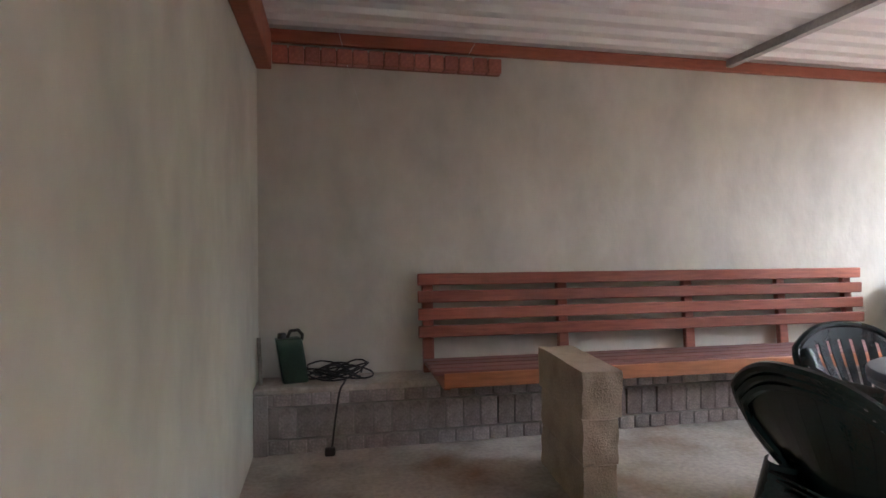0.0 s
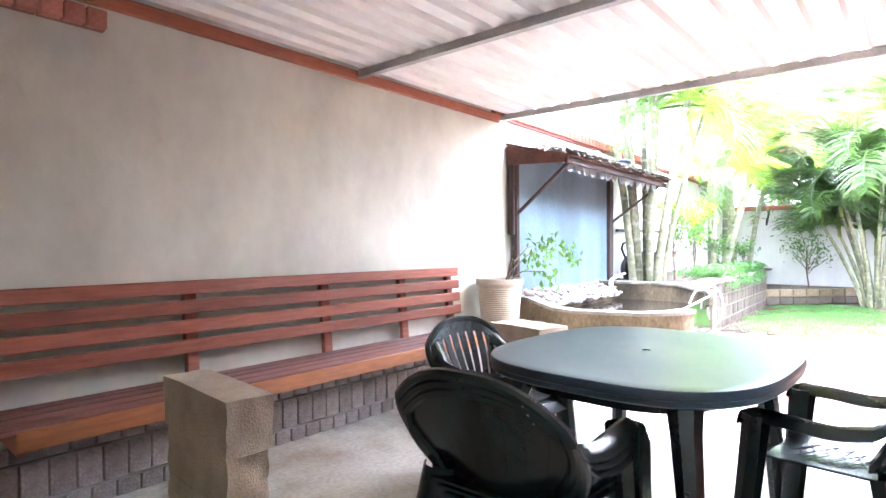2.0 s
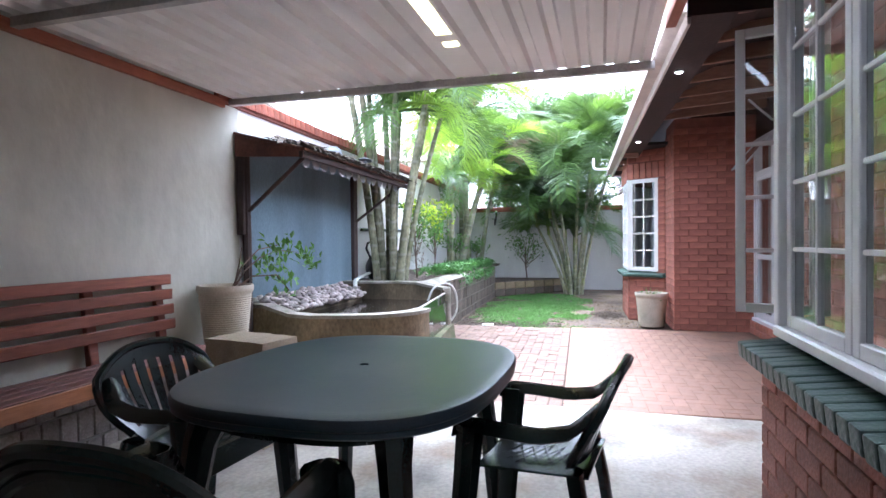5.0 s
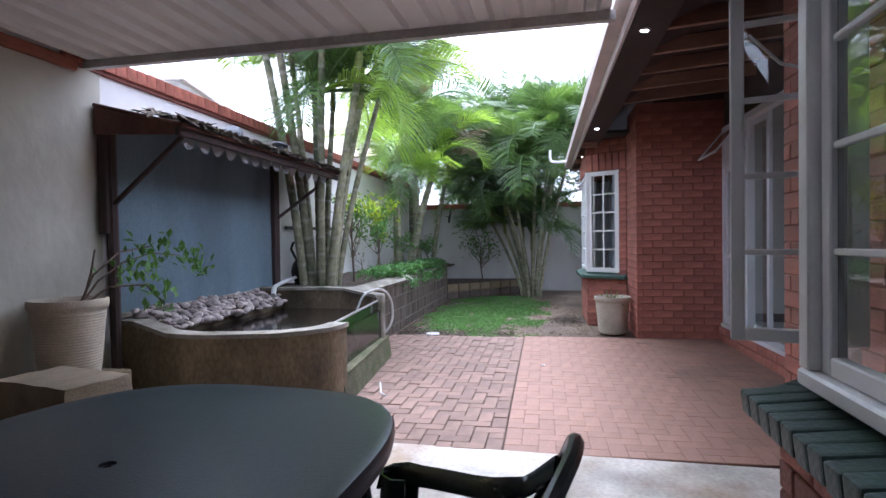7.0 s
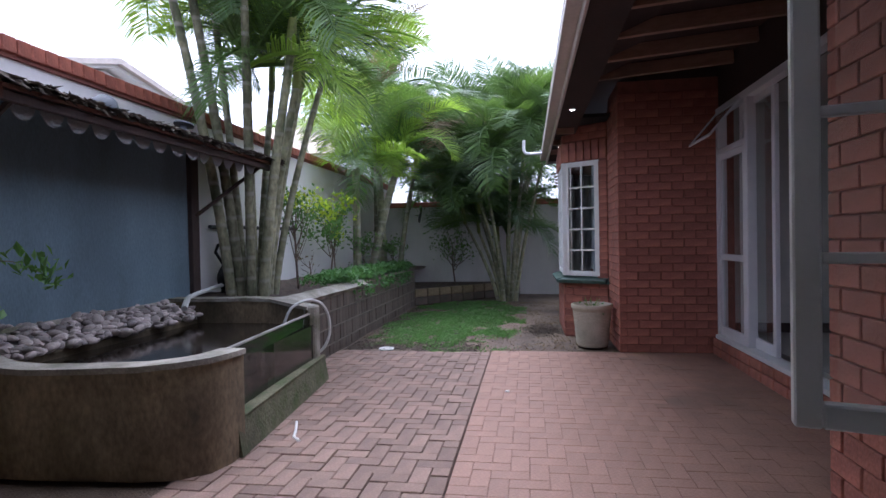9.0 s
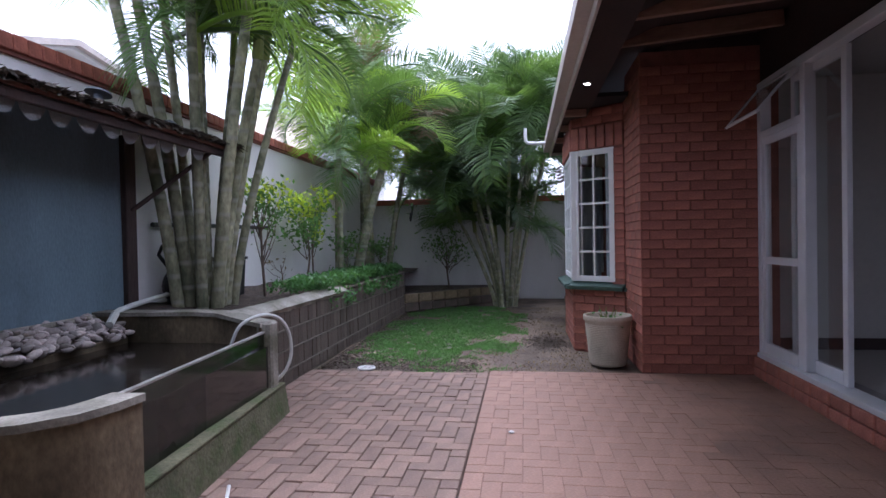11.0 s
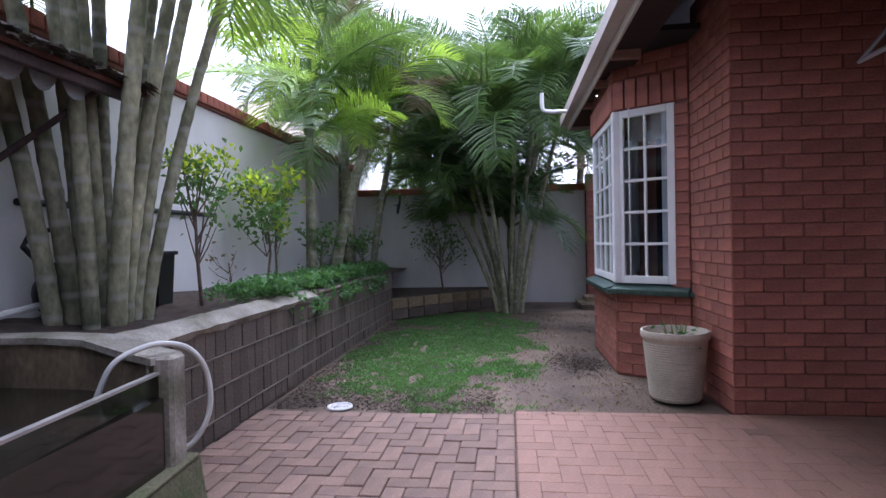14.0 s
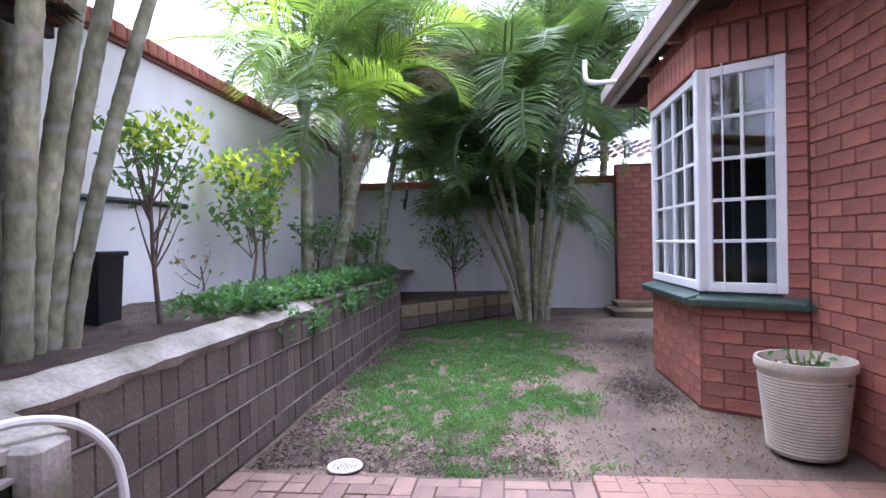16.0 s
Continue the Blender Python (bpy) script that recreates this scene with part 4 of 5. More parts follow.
for i in range(150):
    a = i * 0.33
    r = 0.11 + 0.05 * math.sin(i * 0.21) + rngc.uniform(-.012, .012)
    pts.append((0.05 + 1.25 * r * math.cos(a), 3.38 + 0.6 * r * math.sin(a), LZ + 0.02 + 0.10 * (0.5 + 0.5 * math.sin(a * 1.3 + i * 0.05)) * (0.4 + 0.6 * i / 150)))
cable = thing("extension_cable", "tangled black extension cable hanging over the ledge", "cable")
part("coil", tube(pts, 0.0055, 5), M_BLACK, cable, "", None, True)
part("lead", tube(curve([(0.10, 3.36, LZ + 0.02), (0.08, 3.24, LZ + 0.015), (0.055, 3.195, LZ - 0.02), (0.03, 3.185, 0.2), (0.012, 3.182, 0.05), (0.0, 3.17, 0.012)]), 0.006, 6), M_BLACK, cable, "", None, True)
part("plug", box(-0.03, 3.14, 0.0, 0.03, 3.18, 0.045, 0.012, seg=2), M_BLACK, cable)
single("wall_stick", tube([(-0.385, 3.30, LZ + 0.01), (-0.40, 3.33, LZ + 0.28)], 0.012, 6), M_CAP, "short grey stick leaning in the corner", "stick")

# ---- fish tank ----
tank = thing("fish_pond", "raised cement fish pond with a glass side and dark water", "pond", OUT)


def ribbon(pts, thick, tops, z0=0.0):
    """An upright wall along pts, with its own top height at each point."""
    bm = bmesh.new()
    pts = [Vector((*p, 0)) for p in pts]
    rows = []
    for i, p in enumerate(pts):
        d = (pts[min(i + 1, len(pts) - 1)] - pts[max(i - 1, 0)]).normalized()
        nrm = Vector((-d.y, d.x, 0)) * thick / 2
        b = z0[i] if isinstance(z0, list) else z0
        rows.append([bm.verts.new(q) for q in ((p - nrm) + Vector((0, 0, b)), (p + nrm) + Vector((0, 0, b)), (p + nrm) + Vector((0, 0, tops[i])), (p - nrm) + Vector((0, 0, tops[i])))])
    for a, b in zip(rows, rows[1:]):
        for k in range(4):
            bm.faces.new((a[k], a[(k + 1) % 4], b[(k + 1) % 4], b[k]))
    bm.faces.new(rows[0][::-1])
    bm.faces.new(rows[-1])
    return bm


front = [(5.42, 1.90), (5.27, 1.90), (5.16, 1.93), (5.08, 2.02), (5.04, 2.2), (5.02, 2.5), (5.0, 2.8), (5.0, 3.0), (5.02, 3.15), (5.06, 3.3), (5.07, 3.49)]
tops = [0.58, 0.585, 0.585, 0.58, 0.565, 0.555, 0.55, 0.56, 0.60, 0.63, 0.63]
part("front_wall", ribbon(front, 0.12, tops), M_CEMENT, tank, "brown stained cement wall", None, True)
part("front_rim", ribbon(front, 0.15, [t + 0.032 for t in tops], [t + 0.001 for t in tops]), M_CAP, tank, "grey worn cement rim", None, True)
back = [(7.0, 2.06), (7.03, 2.2), (7.10, 2.45), (7.12, 2.7), (7.12, 3.0), (7.12, 3.49)]
btops = [0.64, 0.66, 0.70, 0.705, 0.70, 0.70]
part("back_wall", ribbon(back, 0.13, btops), M_CEMENT, tank, "", None, True)
part("back_rim", ribbon(back, 0.16, [t + 0.03 for t in btops], [t + 0.001 for t in btops]), M_CAP, tank, "grey worn cement rim", None, True)
SKEW = Matrix.Translation((5.38, 1.93, 0)) @ Matrix.Rotation(radians(4.9), 4, "Z") @ Matrix.Translation((-5.38, -1.93, 0))
part("corner_post", box(6.95, 1.87, 0.0, 7.07, 1.99, 0.675, 0.015), M_CAP, tank, "", SKEW)
bm = bmesh.new()
bm_prism(bm, [(5.34, 1.97), (5.34, 1.85), (7.13, 1.85), (7.13, 1.97)], 0.0, 0.2)
for v in bm.verts:
    if v.co.z < 0.1 and v.co.y < 1.9:
        v.co.y -= 0.03
part("glass_ledge", bm, M_MOSSY, tank, "mossy green cement ledge", SKEW)
part("ledge_cap", box(5.35, 1.845, 0.201, 7.12, 1.98, 0.222, 0.006), M_MOSSY, tank, "", SKEW)
part("glass_side", box(5.38, 1.925, 0.222, 6.95, 1.94, 0.60, 0.002), M_TANKGLASS, tank, "green tinted glass side", SKEW)
part("glass_rail", box(5.40, 1.92, 0.601, 6.95, 1.945, 0.612), M_STEEL, tank, "", SKEW)
part("water", prism([(5.09, 2.05), (5.38, 1.95), (6.93, 2.03), (7.05, 2.4), (7.05, 3.2), (5.08, 3.2), (5.07, 2.8)], 0.05, 0.51), M_WATER, tank, "still dark water")
part("stone_shelf", box(5.14, 3.16, 0.05, 7.04, 3.49, 0.56, 0.01), M_CEMENT, tank)
rngs = random.Random(5)
stone_meshes = []
for k in range(7):
    bm = bmesh.new()
    bmesh.ops.create_icosphere(bm, subdivisions=2, radius=0.05)
    for v in bm.verts:
        v.co *= 1 + 0.3 * noise.noise(v.co * 18 + Vector((k * 9, 0, 0)))
        v.co.z *= 0.62
        v.co.x *= 1.25
    stone_meshes.append(mesh_of("stone", bm, M_STONE, True))
pile = thing("stone_pile", "bank of smooth grey and pink river stones behind the pond", "stones", OUT)
for i in range(285):
    f = rngs.random()
    x, y = 5.15 + 1.88 * rngs.random(), 3.10 + 0.36 * f
    z = 0.565 + 0.13 * f + rngs.uniform(0, 0.03)
    s = rngs.uniform(0.45, 0.92)
    part("stone", rngs.choice(stone_meshes), None, pile, "", pose(x, y, z, rngs.uniform(-30, 30), rngs.uniform(-30, 30), rngs.uniform(0, 360)) @ Matrix.Scale(s, 4))
single("white_hose", tube(curve([(6.84, 2.12, 0.52), (6.86, 2.06, 0.66), (6.92, 1.98, 0.715), (7.0, 1.92, 0.72), (7.08, 1.86, 0.68), (7.14, 1.82, 0.58), (7.16, 1.81, 0.44), (7.15, 1.83, 0.34), (7.13, 1.88, 0.26), (7.10, 1.96, 0.21)]), 0.012, 8), M_PVC, "white hose looped over the pond's corner post", "hose", OUT @ SKEW, "", True)
pipe = thing("pvc_pipe", "dirty white pvc inlet pipe lying over the stones", "pipe", OUT)
part("tube", tube([(7.85, 3.36, 0.80), (7.25, 3.3, 0.755), (7.10, 3.28, 0.735)], 0.022, 8), M_PVC, pipe, "", None, True)
part("elbow", tube([(7.12, 3.28, 0.738), (7.02, 3.25, 0.72), (6.90, 3.2, 0.66)], 0.028, 8), M_PVC, pipe, "", None, True)
part("clamp", lathe([(0.034, 0), (0.034, 0.03)], 10), M_STEEL, pipe, "", pose(7.1, 3.28, 0.72, 0, 80, 10))
single("hose_end", tube([(5.62, 1.60, 0.008), (5.68, 1.66, 0.010), (5.78, 1.69, 0.012), (5.84, 1.71, 0.05)], 0.009, 6), M_PVC, "short white hose end on the paving", "hose", OUT, "", True)

# ---- awning over the stones ----
awn = thing("awning", "weathered blue-grey canvas screen under a low boarded awning", "awning", OUT)
part("post", tube([(4.93, 3.40, 0.30), (4.93, 3.41, 1.2), (4.92, 3.42, 2.19)], [0.035, 0.04, 0.042], 8), M_DARKWOOD, awn, "", None, True)
part("post", box(4.86, 3.40, 1.30, 4.97, 3.47, 2.2, 0.006), M_DARKWOOD, awn)
part("post", box(7.36, 3.40, 0.6, 7.48, 3.47, 2.1, 0.006), M_DARKWOOD, awn)
part("canvas", shell(lambda u, v: (4.97 + 2.40 * u, 3.455 + 0.012 * math.sin(u * 37) * (1 - v) * u, 0.70 + 1.46 * v), 60, 8, 0.003), M_CANVAS, awn, "faded blue-grey canvas", None, True)
part("bottom_batten", box(4.95, 3.43, 0.68, 7.36, 3.449, 0.715, 0.003), M_CAP, awn)
bm = bmesh.new()
bm_box(bm, 4.84, 2.78, -0.012, 8.02, 3.50, 0.012, 0.003)
deck_m = Matrix.Translation((0, 2.78, 2.035)) @ Matrix.Rotation(radians(14), 4, "X") @ Matrix.Translation((0, -2.78, 0))
bm.transform(deck_m)
part("deck", bm, M_AWNROOF, awn, "dark red-brown boarded awning deck")
part("front_beam", box(4.84, 2.80, 1.965, 7.95, 2.84, 2.02, 0.005), M_DARKWOOD, awn)
bm = bmesh.new()
vs = [bm.verts.new((x, y, z)) for x in (4.845, 4.865) for y, z in ((2.80, 1.97), (3.47, 2.0), (3.47, 2.19), (2.80, 2.03))]
for f in ((0, 1, 2, 3), (7, 6, 5, 4), (0, 4, 5, 1), (1, 5, 6, 2), (2, 6, 7, 3), (3, 7, 4, 0)):
    bm.faces.new([vs[i] for i in f])
part("end_board", bm, M_AWNROOF, awn)
pts = [(0, 0.045)] + [(0.19 * k / 8, -0.10 * (1 - abs(k / 4 - 1) ** 2.6)) for k in range(9)] + [(0.19, 0.045)]
bm = bmesh.new()
lo = [bm.verts.new((x, 0, z)) for x, z in pts]
hi = [bm.verts.new((x, 0.003, z)) for x, z in pts]
bm.faces.new(lo)
bm.faces.new(hi[::-1])
for i in range(len(pts)):
    bm.faces.new((lo[i], lo[(i + 1) % len(pts)], hi[(i + 1) % len(pts)], hi[i]))
val_me = mesh_of("valance", bm, M_VALANCE)
for i in range(14):
    part("valance", val_me, None, awn, "" if i else "scalloped pale canvas valance", pose(4.95 + 0.19 * i, 2.875, 2.0, random.uniform(-10, 10), 0, random.uniform(-2, 2)))
for x0, x1 in ((4.92, 4.95), (7.42, 7.66)):
    part("brace", tube([(x0, 3.40, 1.50), (x1, 2.84, 1.99)], 0.018, 6), M_DARKWOOD, awn)
bm = bmesh.new()
rngl = random.Random(8)
for i in range(1500):
    x, y = 4.86 + 3.12 * rngl.random(), 2.755 + 0.40 * rngl.random() ** 1.8
    m = deck_m @ pose(x, y, 0.016 + (0.025 + 0.035 * max(0, noise.noise((x * 4, y * 3, 2)))) * rngl.random(), rngl.uniform(-30, 30), rngl.uniform(-30, 30), rngl.uniform(0, 360))
    w, h = rngl.uniform(.015, .04), rngl.uniform(.03, .09)
    vs = [bm.verts.new(m @ Vector(p)) for p in ((0, -h, 0), (w, 0, 0.01), (0, h, 0), (-w, 0, 0.012))]
    bm.faces.new(vs)
tagged(part("litter", bm, M_LITTER, awn, "dry leaves lying on the deck"), kind="stuff")
dome = [(0.075, 0), (0.082, 0.012), (0.080, 0.045), (0.066, 0.085), (0.038, 0.112), (0.004, 0.122)]
for x, y, s, tilt, prof in ((5.62, 2.90, 1.05, 38, dome), (6.45, 2.88, 0.9, 8, [(0.045, 0), (0.05, 0.05), (0.03, 0.075), (0.03, 0.09), (0.085, 0.10), (0.08, 0.115), (0.004, 0.12)]), (7.12, 2.88, 0.7, 60, dome)):
    lamp = thing("garden_lamp", "small weathered grey domed lamp lying on the awning deck", "garden lamp", OUT @ pose(x, y, 2.075, tilt, 10, 30) @ Matrix.Scale(s, 4), "lamps on the awning")
    part("housing", lathe(prof, 20), M_DOME, lamp, "", None, True)
    part("base", lathe([(0.004, -0.035), (0.03, -0.035), (0.035, -0.003), (0.07, -0.001)], 16), M_BLACK, lamp, "black base", None, True)


# ---- pots ----
def ribbed_pot(x, y, z, r, h, label, m0):
    pot = thing("plant_pot", label, "plant pot", m0 @ pose(x, y, z))
    prof = [(r * 0.70, 0.0), (r * 0.73, 0.012)]
    n = 23
    for i in range(n):
        t0, t1 = 0.04 + 0.80 * i / n, 0.04 + 0.80 * (i + 0.5) / n
        prof += [(r * (0.73 + 0.22 * t0), h * t0), (r * (0.755 + 0.22 * t0), h * (t0 + t1) / 2), (r * (0.73 + 0.22 * t1), h * t1 + h * 0.01)]
    prof += [(r * 0.93, h * 0.87), (r * 0.99, h * 0.90), (r, h * 0.93), (r, h * 0.97), (r * 0.985, h), (r * 0.92, h), (r * 0.89, h * 0.97), (r * 0.86, h * 0.88)]
    part("body", lathe(prof, 40), M_POT, pot, "", None, True)
    bm = lathe([(r * 0.86, h * 0.86), (r * 0.6, h * 0.885), (r * 0.2, h * 0.895)], 24)
    part("soil", bm, M_SOIL, pot, "", None, True)
    return pot


def leaf_cloud(bm, rng, points, n, size, spread, droop=0.3):
    """n small pointed leaves scattered round the points."""
    for i in range(n):
        p = Vector(rng.choice(points)) + Vector((rng.gauss(0, spread), rng.gauss(0, spread), rng.gauss(0, spread * 0.8)))
        m = Matrix.Translation(p) @ Euler((rng.uniform(-1, 1), rng.uniform(-1.2, 0.6) - droop, rng.uniform(0, 6.3))).to_matrix().to_4x4()
        h, w = size * rng.uniform(0.7, 1.3), size * rng.uniform(0.22, 0.36)
        a, b, c, d = (bm.verts.new(m @ Vector(q)) for q in ((0, 0, 0), (h * .5, w, h * .06), (h, 0, -h * .08), (h * .5, -w, h * .06)))
        bm.faces.new((a, b, c))
        bm.faces.new((a, c, d))


def branches(rng, base, height, spread, n, r0, lean=(0, 0)):
    """Tubes of a small shrub and the tips of its twigs."""
    bm, tips = bmesh.new(), []
    top = Vector(base) + Vector((lean[0], lean[1], height * 0.62))
    mid = Vector(base).lerp(top, 0.5) + Vector((rng.uniform(-.03, .03), rng.uniform(-.03, .03), 0))
    bm_tube(bm, [base, mid, top], [r0, r0 * 0.8, r0 * 0.6], 6)
    for i in range(n):
        s = Vector(base).lerp(top, rng.uniform(0.35, 1.0))
        a = rng.uniform(0, 6.28)
        e = s + Vector((math.cos(a) * spread * rng.uniform(.4, 1), math.sin(a) * spread * rng.uniform(.4, 1), height * rng.uniform(.12, .42)))
        k = s.lerp(e, 0.5) + Vector((0, 0, -0.02))
        bm_tube(bm, [s, k, e], [r0 * .45, r0 * .32, r0 * .18], 5)
        tips += [e, k.lerp(e, 0.5), e + Vector((0, 0, 0.03))]
    return bm, tips


def shrub(name, label, x, y, z, height, spread, n, leaves, size, leaf_mat, seed, lean=(0, 0), r0=0.014, top_mat=None, m0=None):
    rng = random.Random(seed)
    sh = thing(name, label, "shrub", (m0 or OUT) @ pose(x, y, z))
    bm, tips = branches(rng, (0, 0, 0), height, spread, n, r0, lean)
    part("trunk", bm, M_BARK, sh, "", None, True)
    bm = bmesh.new()
    leaf_cloud(bm, rng, tips, leaves, size, spread * 0.22)
    part("crown", bm, leaf_mat, sh)
    if top_mat:
        bm = bmesh.new()
        high = sorted(tips, key=lambda p: -p.z)[: len(tips) // 3]
        leaf_cloud(bm, rng, high, leaves // 2, size, spread * 0.22)
        part("young_leaves", bm, top_mat, sh, "bright lime young leaves")
    return sh


ped = thing("pot_pedestal", "rough cement block step under the big pot", "pedestal", OUT)
part("block", box(4.18, 3.0, 0.0, 4.86, 3.40, 0.20, 0.01), M_CEMENT, ped)
part("block", box(4.16, 3.05, 0.202, 4.66, 3.44, 0.40, 0.012), M_CEMENT, ped)
ribbed_pot(4.37, 3.245, 0.402, 0.217, 0.49, "ribbed beige stone pot with a bare-stemmed plant", OUT)
plant = thing("potted_shrub", "sprawling thin-stemmed plant with green leaves in the beige pot", "plant", OUT @ pose(4.43, 3.23, 0.83))
bm = bmesh.new()
stems = [[(0, 0, 0), (0.10, -0.05, 0.16), (0.25, -0.10, 0.27), (0.45, -0.16, 0.33), (0.66, -0.22, 0.31), (0.84, -0.26, 0.22)], [(0.02, 0, 0), (0.08, -0.02, 0.22), (0.10, -0.03, 0.36)], [(0, 0, 0), (0.14, -0.1, 0.12), (0.32, -0.22, 0.12), (0.42, -0.28, -0.02)], [(0.02, 0.02, 0), (0.05, -0.06, 0.2), (0.2, -0.12, 0.34), (0.5, -0.14, 0.38)]]
for s in stems:
    bm_tube(bm, s, [0.009 - 0.0016 * k for k in range(len(s))], 6)
part("stem", bm, M_BARK, plant, "", None, True)
bm = bmesh.new()
leaf_cloud(bm, random.Random(2), [s[-1] for s in (stems[0], stems[2], stems[3])] + [(0.45, -0.18, 0.3), (0.36, -0.2, 0.2), (0.4, -0.25, 0.06), (0.58, -0.2, 0.3), (0.3, -0.18, 0.24), (0.74, -0.25, 0.27), (0.82, -0.26, 0.2), (0.2, -0.15, 0.16)], 170, 0.072, 0.055, 0.6)
part("leaves", bm, M_LEAF, plant)
ribbed_pot(8.86, -0.50, 0.0, 0.228, 0.475, "ribbed beige stone pot with a sparse succulent against red brick", OUT)
suc = thing("succulent", "sparse succulent with dry stems in the pot by the wall", "plant", OUT @ pose(8.86, -0.50, 0.418))
for i in range(9):
    a = i * 0.9
    part("stem", tube([(0.05 * math.cos(a), 0.05 * math.sin(a), 0), (0.07 * math.cos(a), 0.07 * math.sin(a), 0.035 + 0.005 * i), (0.08 * math.cos(a + .2), 0.09 * math.sin(a), 0.05 + 0.011 * i)], [0.006, 0.005, 0.002], 5), M_STALK, suc, "", None, True)
bm = bmesh.new()
leaf_cloud(bm, random.Random(3), [(0.1, 0.05, 0.02), (-0.08, 0.08, 0.02), (0.02, -0.12, 0.02), (-0.1, -0.05, 0.02)], 40, 0.05, 0.05, -0.5)
part("leaves", bm, M_COVER, suc)
for i, (dx, dy) in enumerate(((0.1, -0.06), (0.13, 0.02), (0.07, -0.12), (0.02, 0.13))):
    part("pebble", stone_meshes[i], None, suc, "", pose(dx, dy, 0.0) @ Matrix.Scale(0.5, 4))
for pts in (((0.06, 3.40, 2.47), (0.12, 3.44, 2.25), (0.2, 3.495, 2.02)), ((0.92, 3.40, 2.47), (0.86, 3.43, 2.36), (0.80, 3.48, 2.27))):
    single("cobweb", tube(pts, 0.0016, 4), M_PVC, "thin dusty cobweb strand hanging from the roof", "cobweb")

# ---- raised bed ----
BED_Y = 2.34
bed = tagged(new("planter_wall"), "weathered dark brick retaining wall of the raised bed", "retaining wall", "", "structure")
bed.matrix_world = OUT
part("core", box(7.2, BED_Y + 0.007, -0.05, 12.75, BED_Y + 0.2, 0.66), M_BEDJOINT, bed)
bed_me = [mesh_of("brick", box(-0.0525, -0.016, 0.0, 0.0525, 0.016, h, 0.004), M_PLANTBRICK) for h in (0.10, 0.165)]
for j, z in enumerate((0.0, 0.118, 0.298, 0.478)):
    if j:
        part("mortar_course", box(7.2, BED_Y - 0.008, z - 0.016, 12.75, BED_Y + 0.006, z - 0.002, 0.004), M_BEDJOINT, bed)
    for i in range(52):
        part("brick", bed_me[min(j, 1)], None, bed, "", pose(7.25 + (0.0, 0.03, 0.012, 0.048)[j] + 0.107 * i, BED_Y + 0.012 + random.uniform(-.005, .005), z, 0, random.uniform(-.6, .6), random.uniform(-1.3, 1.3)))
bm = shell(lambda u, v: (7.14 + 2.42 * u, BED_Y - 0.03 + 0.26 * v + 0.012 * noise.noise((u * 14, v * 3, 0)), 0.665 + 0.055 * math.sin(math.pi * v) + 0.012 * noise.noise((u * 18, v * 4, 3))), 50, 8, -0.05)
part("cement_cap", bm, M_CAP, bed, "rounded pale cement cap", None, True)
part("brick_top", box(9.56, BED_Y - 0.01, 0.661, 12.76, BED_Y + 0.2, 0.70, 0.012), M_PLANTBRICK, bed)


def soil_height(x, y):
    return 0.62 + 0.10 * (y - 2.5) + 0.03 * noise.noise((x * 2.2, y * 2.2, 1)) + 0.012 * noise.noise((x * 9, y * 9, 2))


bm = bmesh.new()
nx, ny = 110, 16
gr = [[bm.verts.new((7.17 + 7.9 * i / nx, 2.52 + 0.985 * j / ny, soil_height(7.17 + 7.9 * i / nx, 2.52 + 0.985 * j / ny))) for i in range(nx + 1)] for j in range(ny + 1)]
for j in range(ny):
    for i in range(nx):
        bm.faces.new((gr[j][i], gr[j][i + 1], gr[j + 1][i + 1], gr[j + 1][i]))
structure("bed_soil", bm, M_SOIL, "dark bare soil of the raised bed", OUT, True, "soil")

rng = random.Random(21)
bm = bmesh.new()
pts = []
for i in range(520):
    x = rng.uniform(8.75, 12.5)
    y = 2.36 + abs(rng.gauss(0, 0.26))
    if y < 3.2 and noise.noise((x * 1.6, y * 1.6, 9)) > -0.25:
        pts.append((x, y, max(soil_height(x, y), 0.70) + 0.04 + 0.07 * rng.random()))
for i in range(46):
    x = rng.uniform(9.0, 12.2)
    pts.append((x, BED_Y - 0.02 - 0.03 * rng.random(), 0.68 - 0.14 * rng.random()))
leaf_cloud(bm, rng, pts, 7000, 0.055, 0.035, 0.1)
tagged(single("ground_cover", bm, M_COVER, "dense green creeping ground cover spilling over the bed edge", "ground cover", OUT), kind="stuff")

low = tagged(new("low_block_edge"), "low row of concrete blocks edging the far bed", "edging", "", "structure")
low.matrix_world = OUT
p, q = Vector((12.72, 2.36)), Vector((14.25, 0.95))
ang = math.degrees(math.atan2(q.y - p.y, q.x - p.x))
me0 = mesh_of("block", box(-0.145, -0.05, 0.0, 0.145, 0.05, 0.15, 0.012), M_CEMENT)
me1 = mesh_of("block", box(-0.145, -0.05, 0.0, 0.145, 0.05, 0.15, 0.012), M_PLANTBRICK)
for i in range(7):
    c = p.lerp(q, (i + 0.5) / 7)
    part("block", me0, None, low, "", pose(c.x, c.y, 0.155, 0, 0, ang + random.uniform(-2, 2)))
    part("block", me1, None, low, "", pose(c.x + 0.01, c.y, 0.0, 0, 0, ang + random.uniform(-2, 2)))
bm = bmesh.new()
bm_prism(bm, [(12.75, 2.43), (14.33, 1.0), (14.33, 0.4), (15.1, 0.4), (15.1, 3.5), (12.75, 3.5)], -0.05, 0.27)
structure("far_bed_soil", bm, M_SOIL, "dark soil of the far bed", OUT, False, "soil")


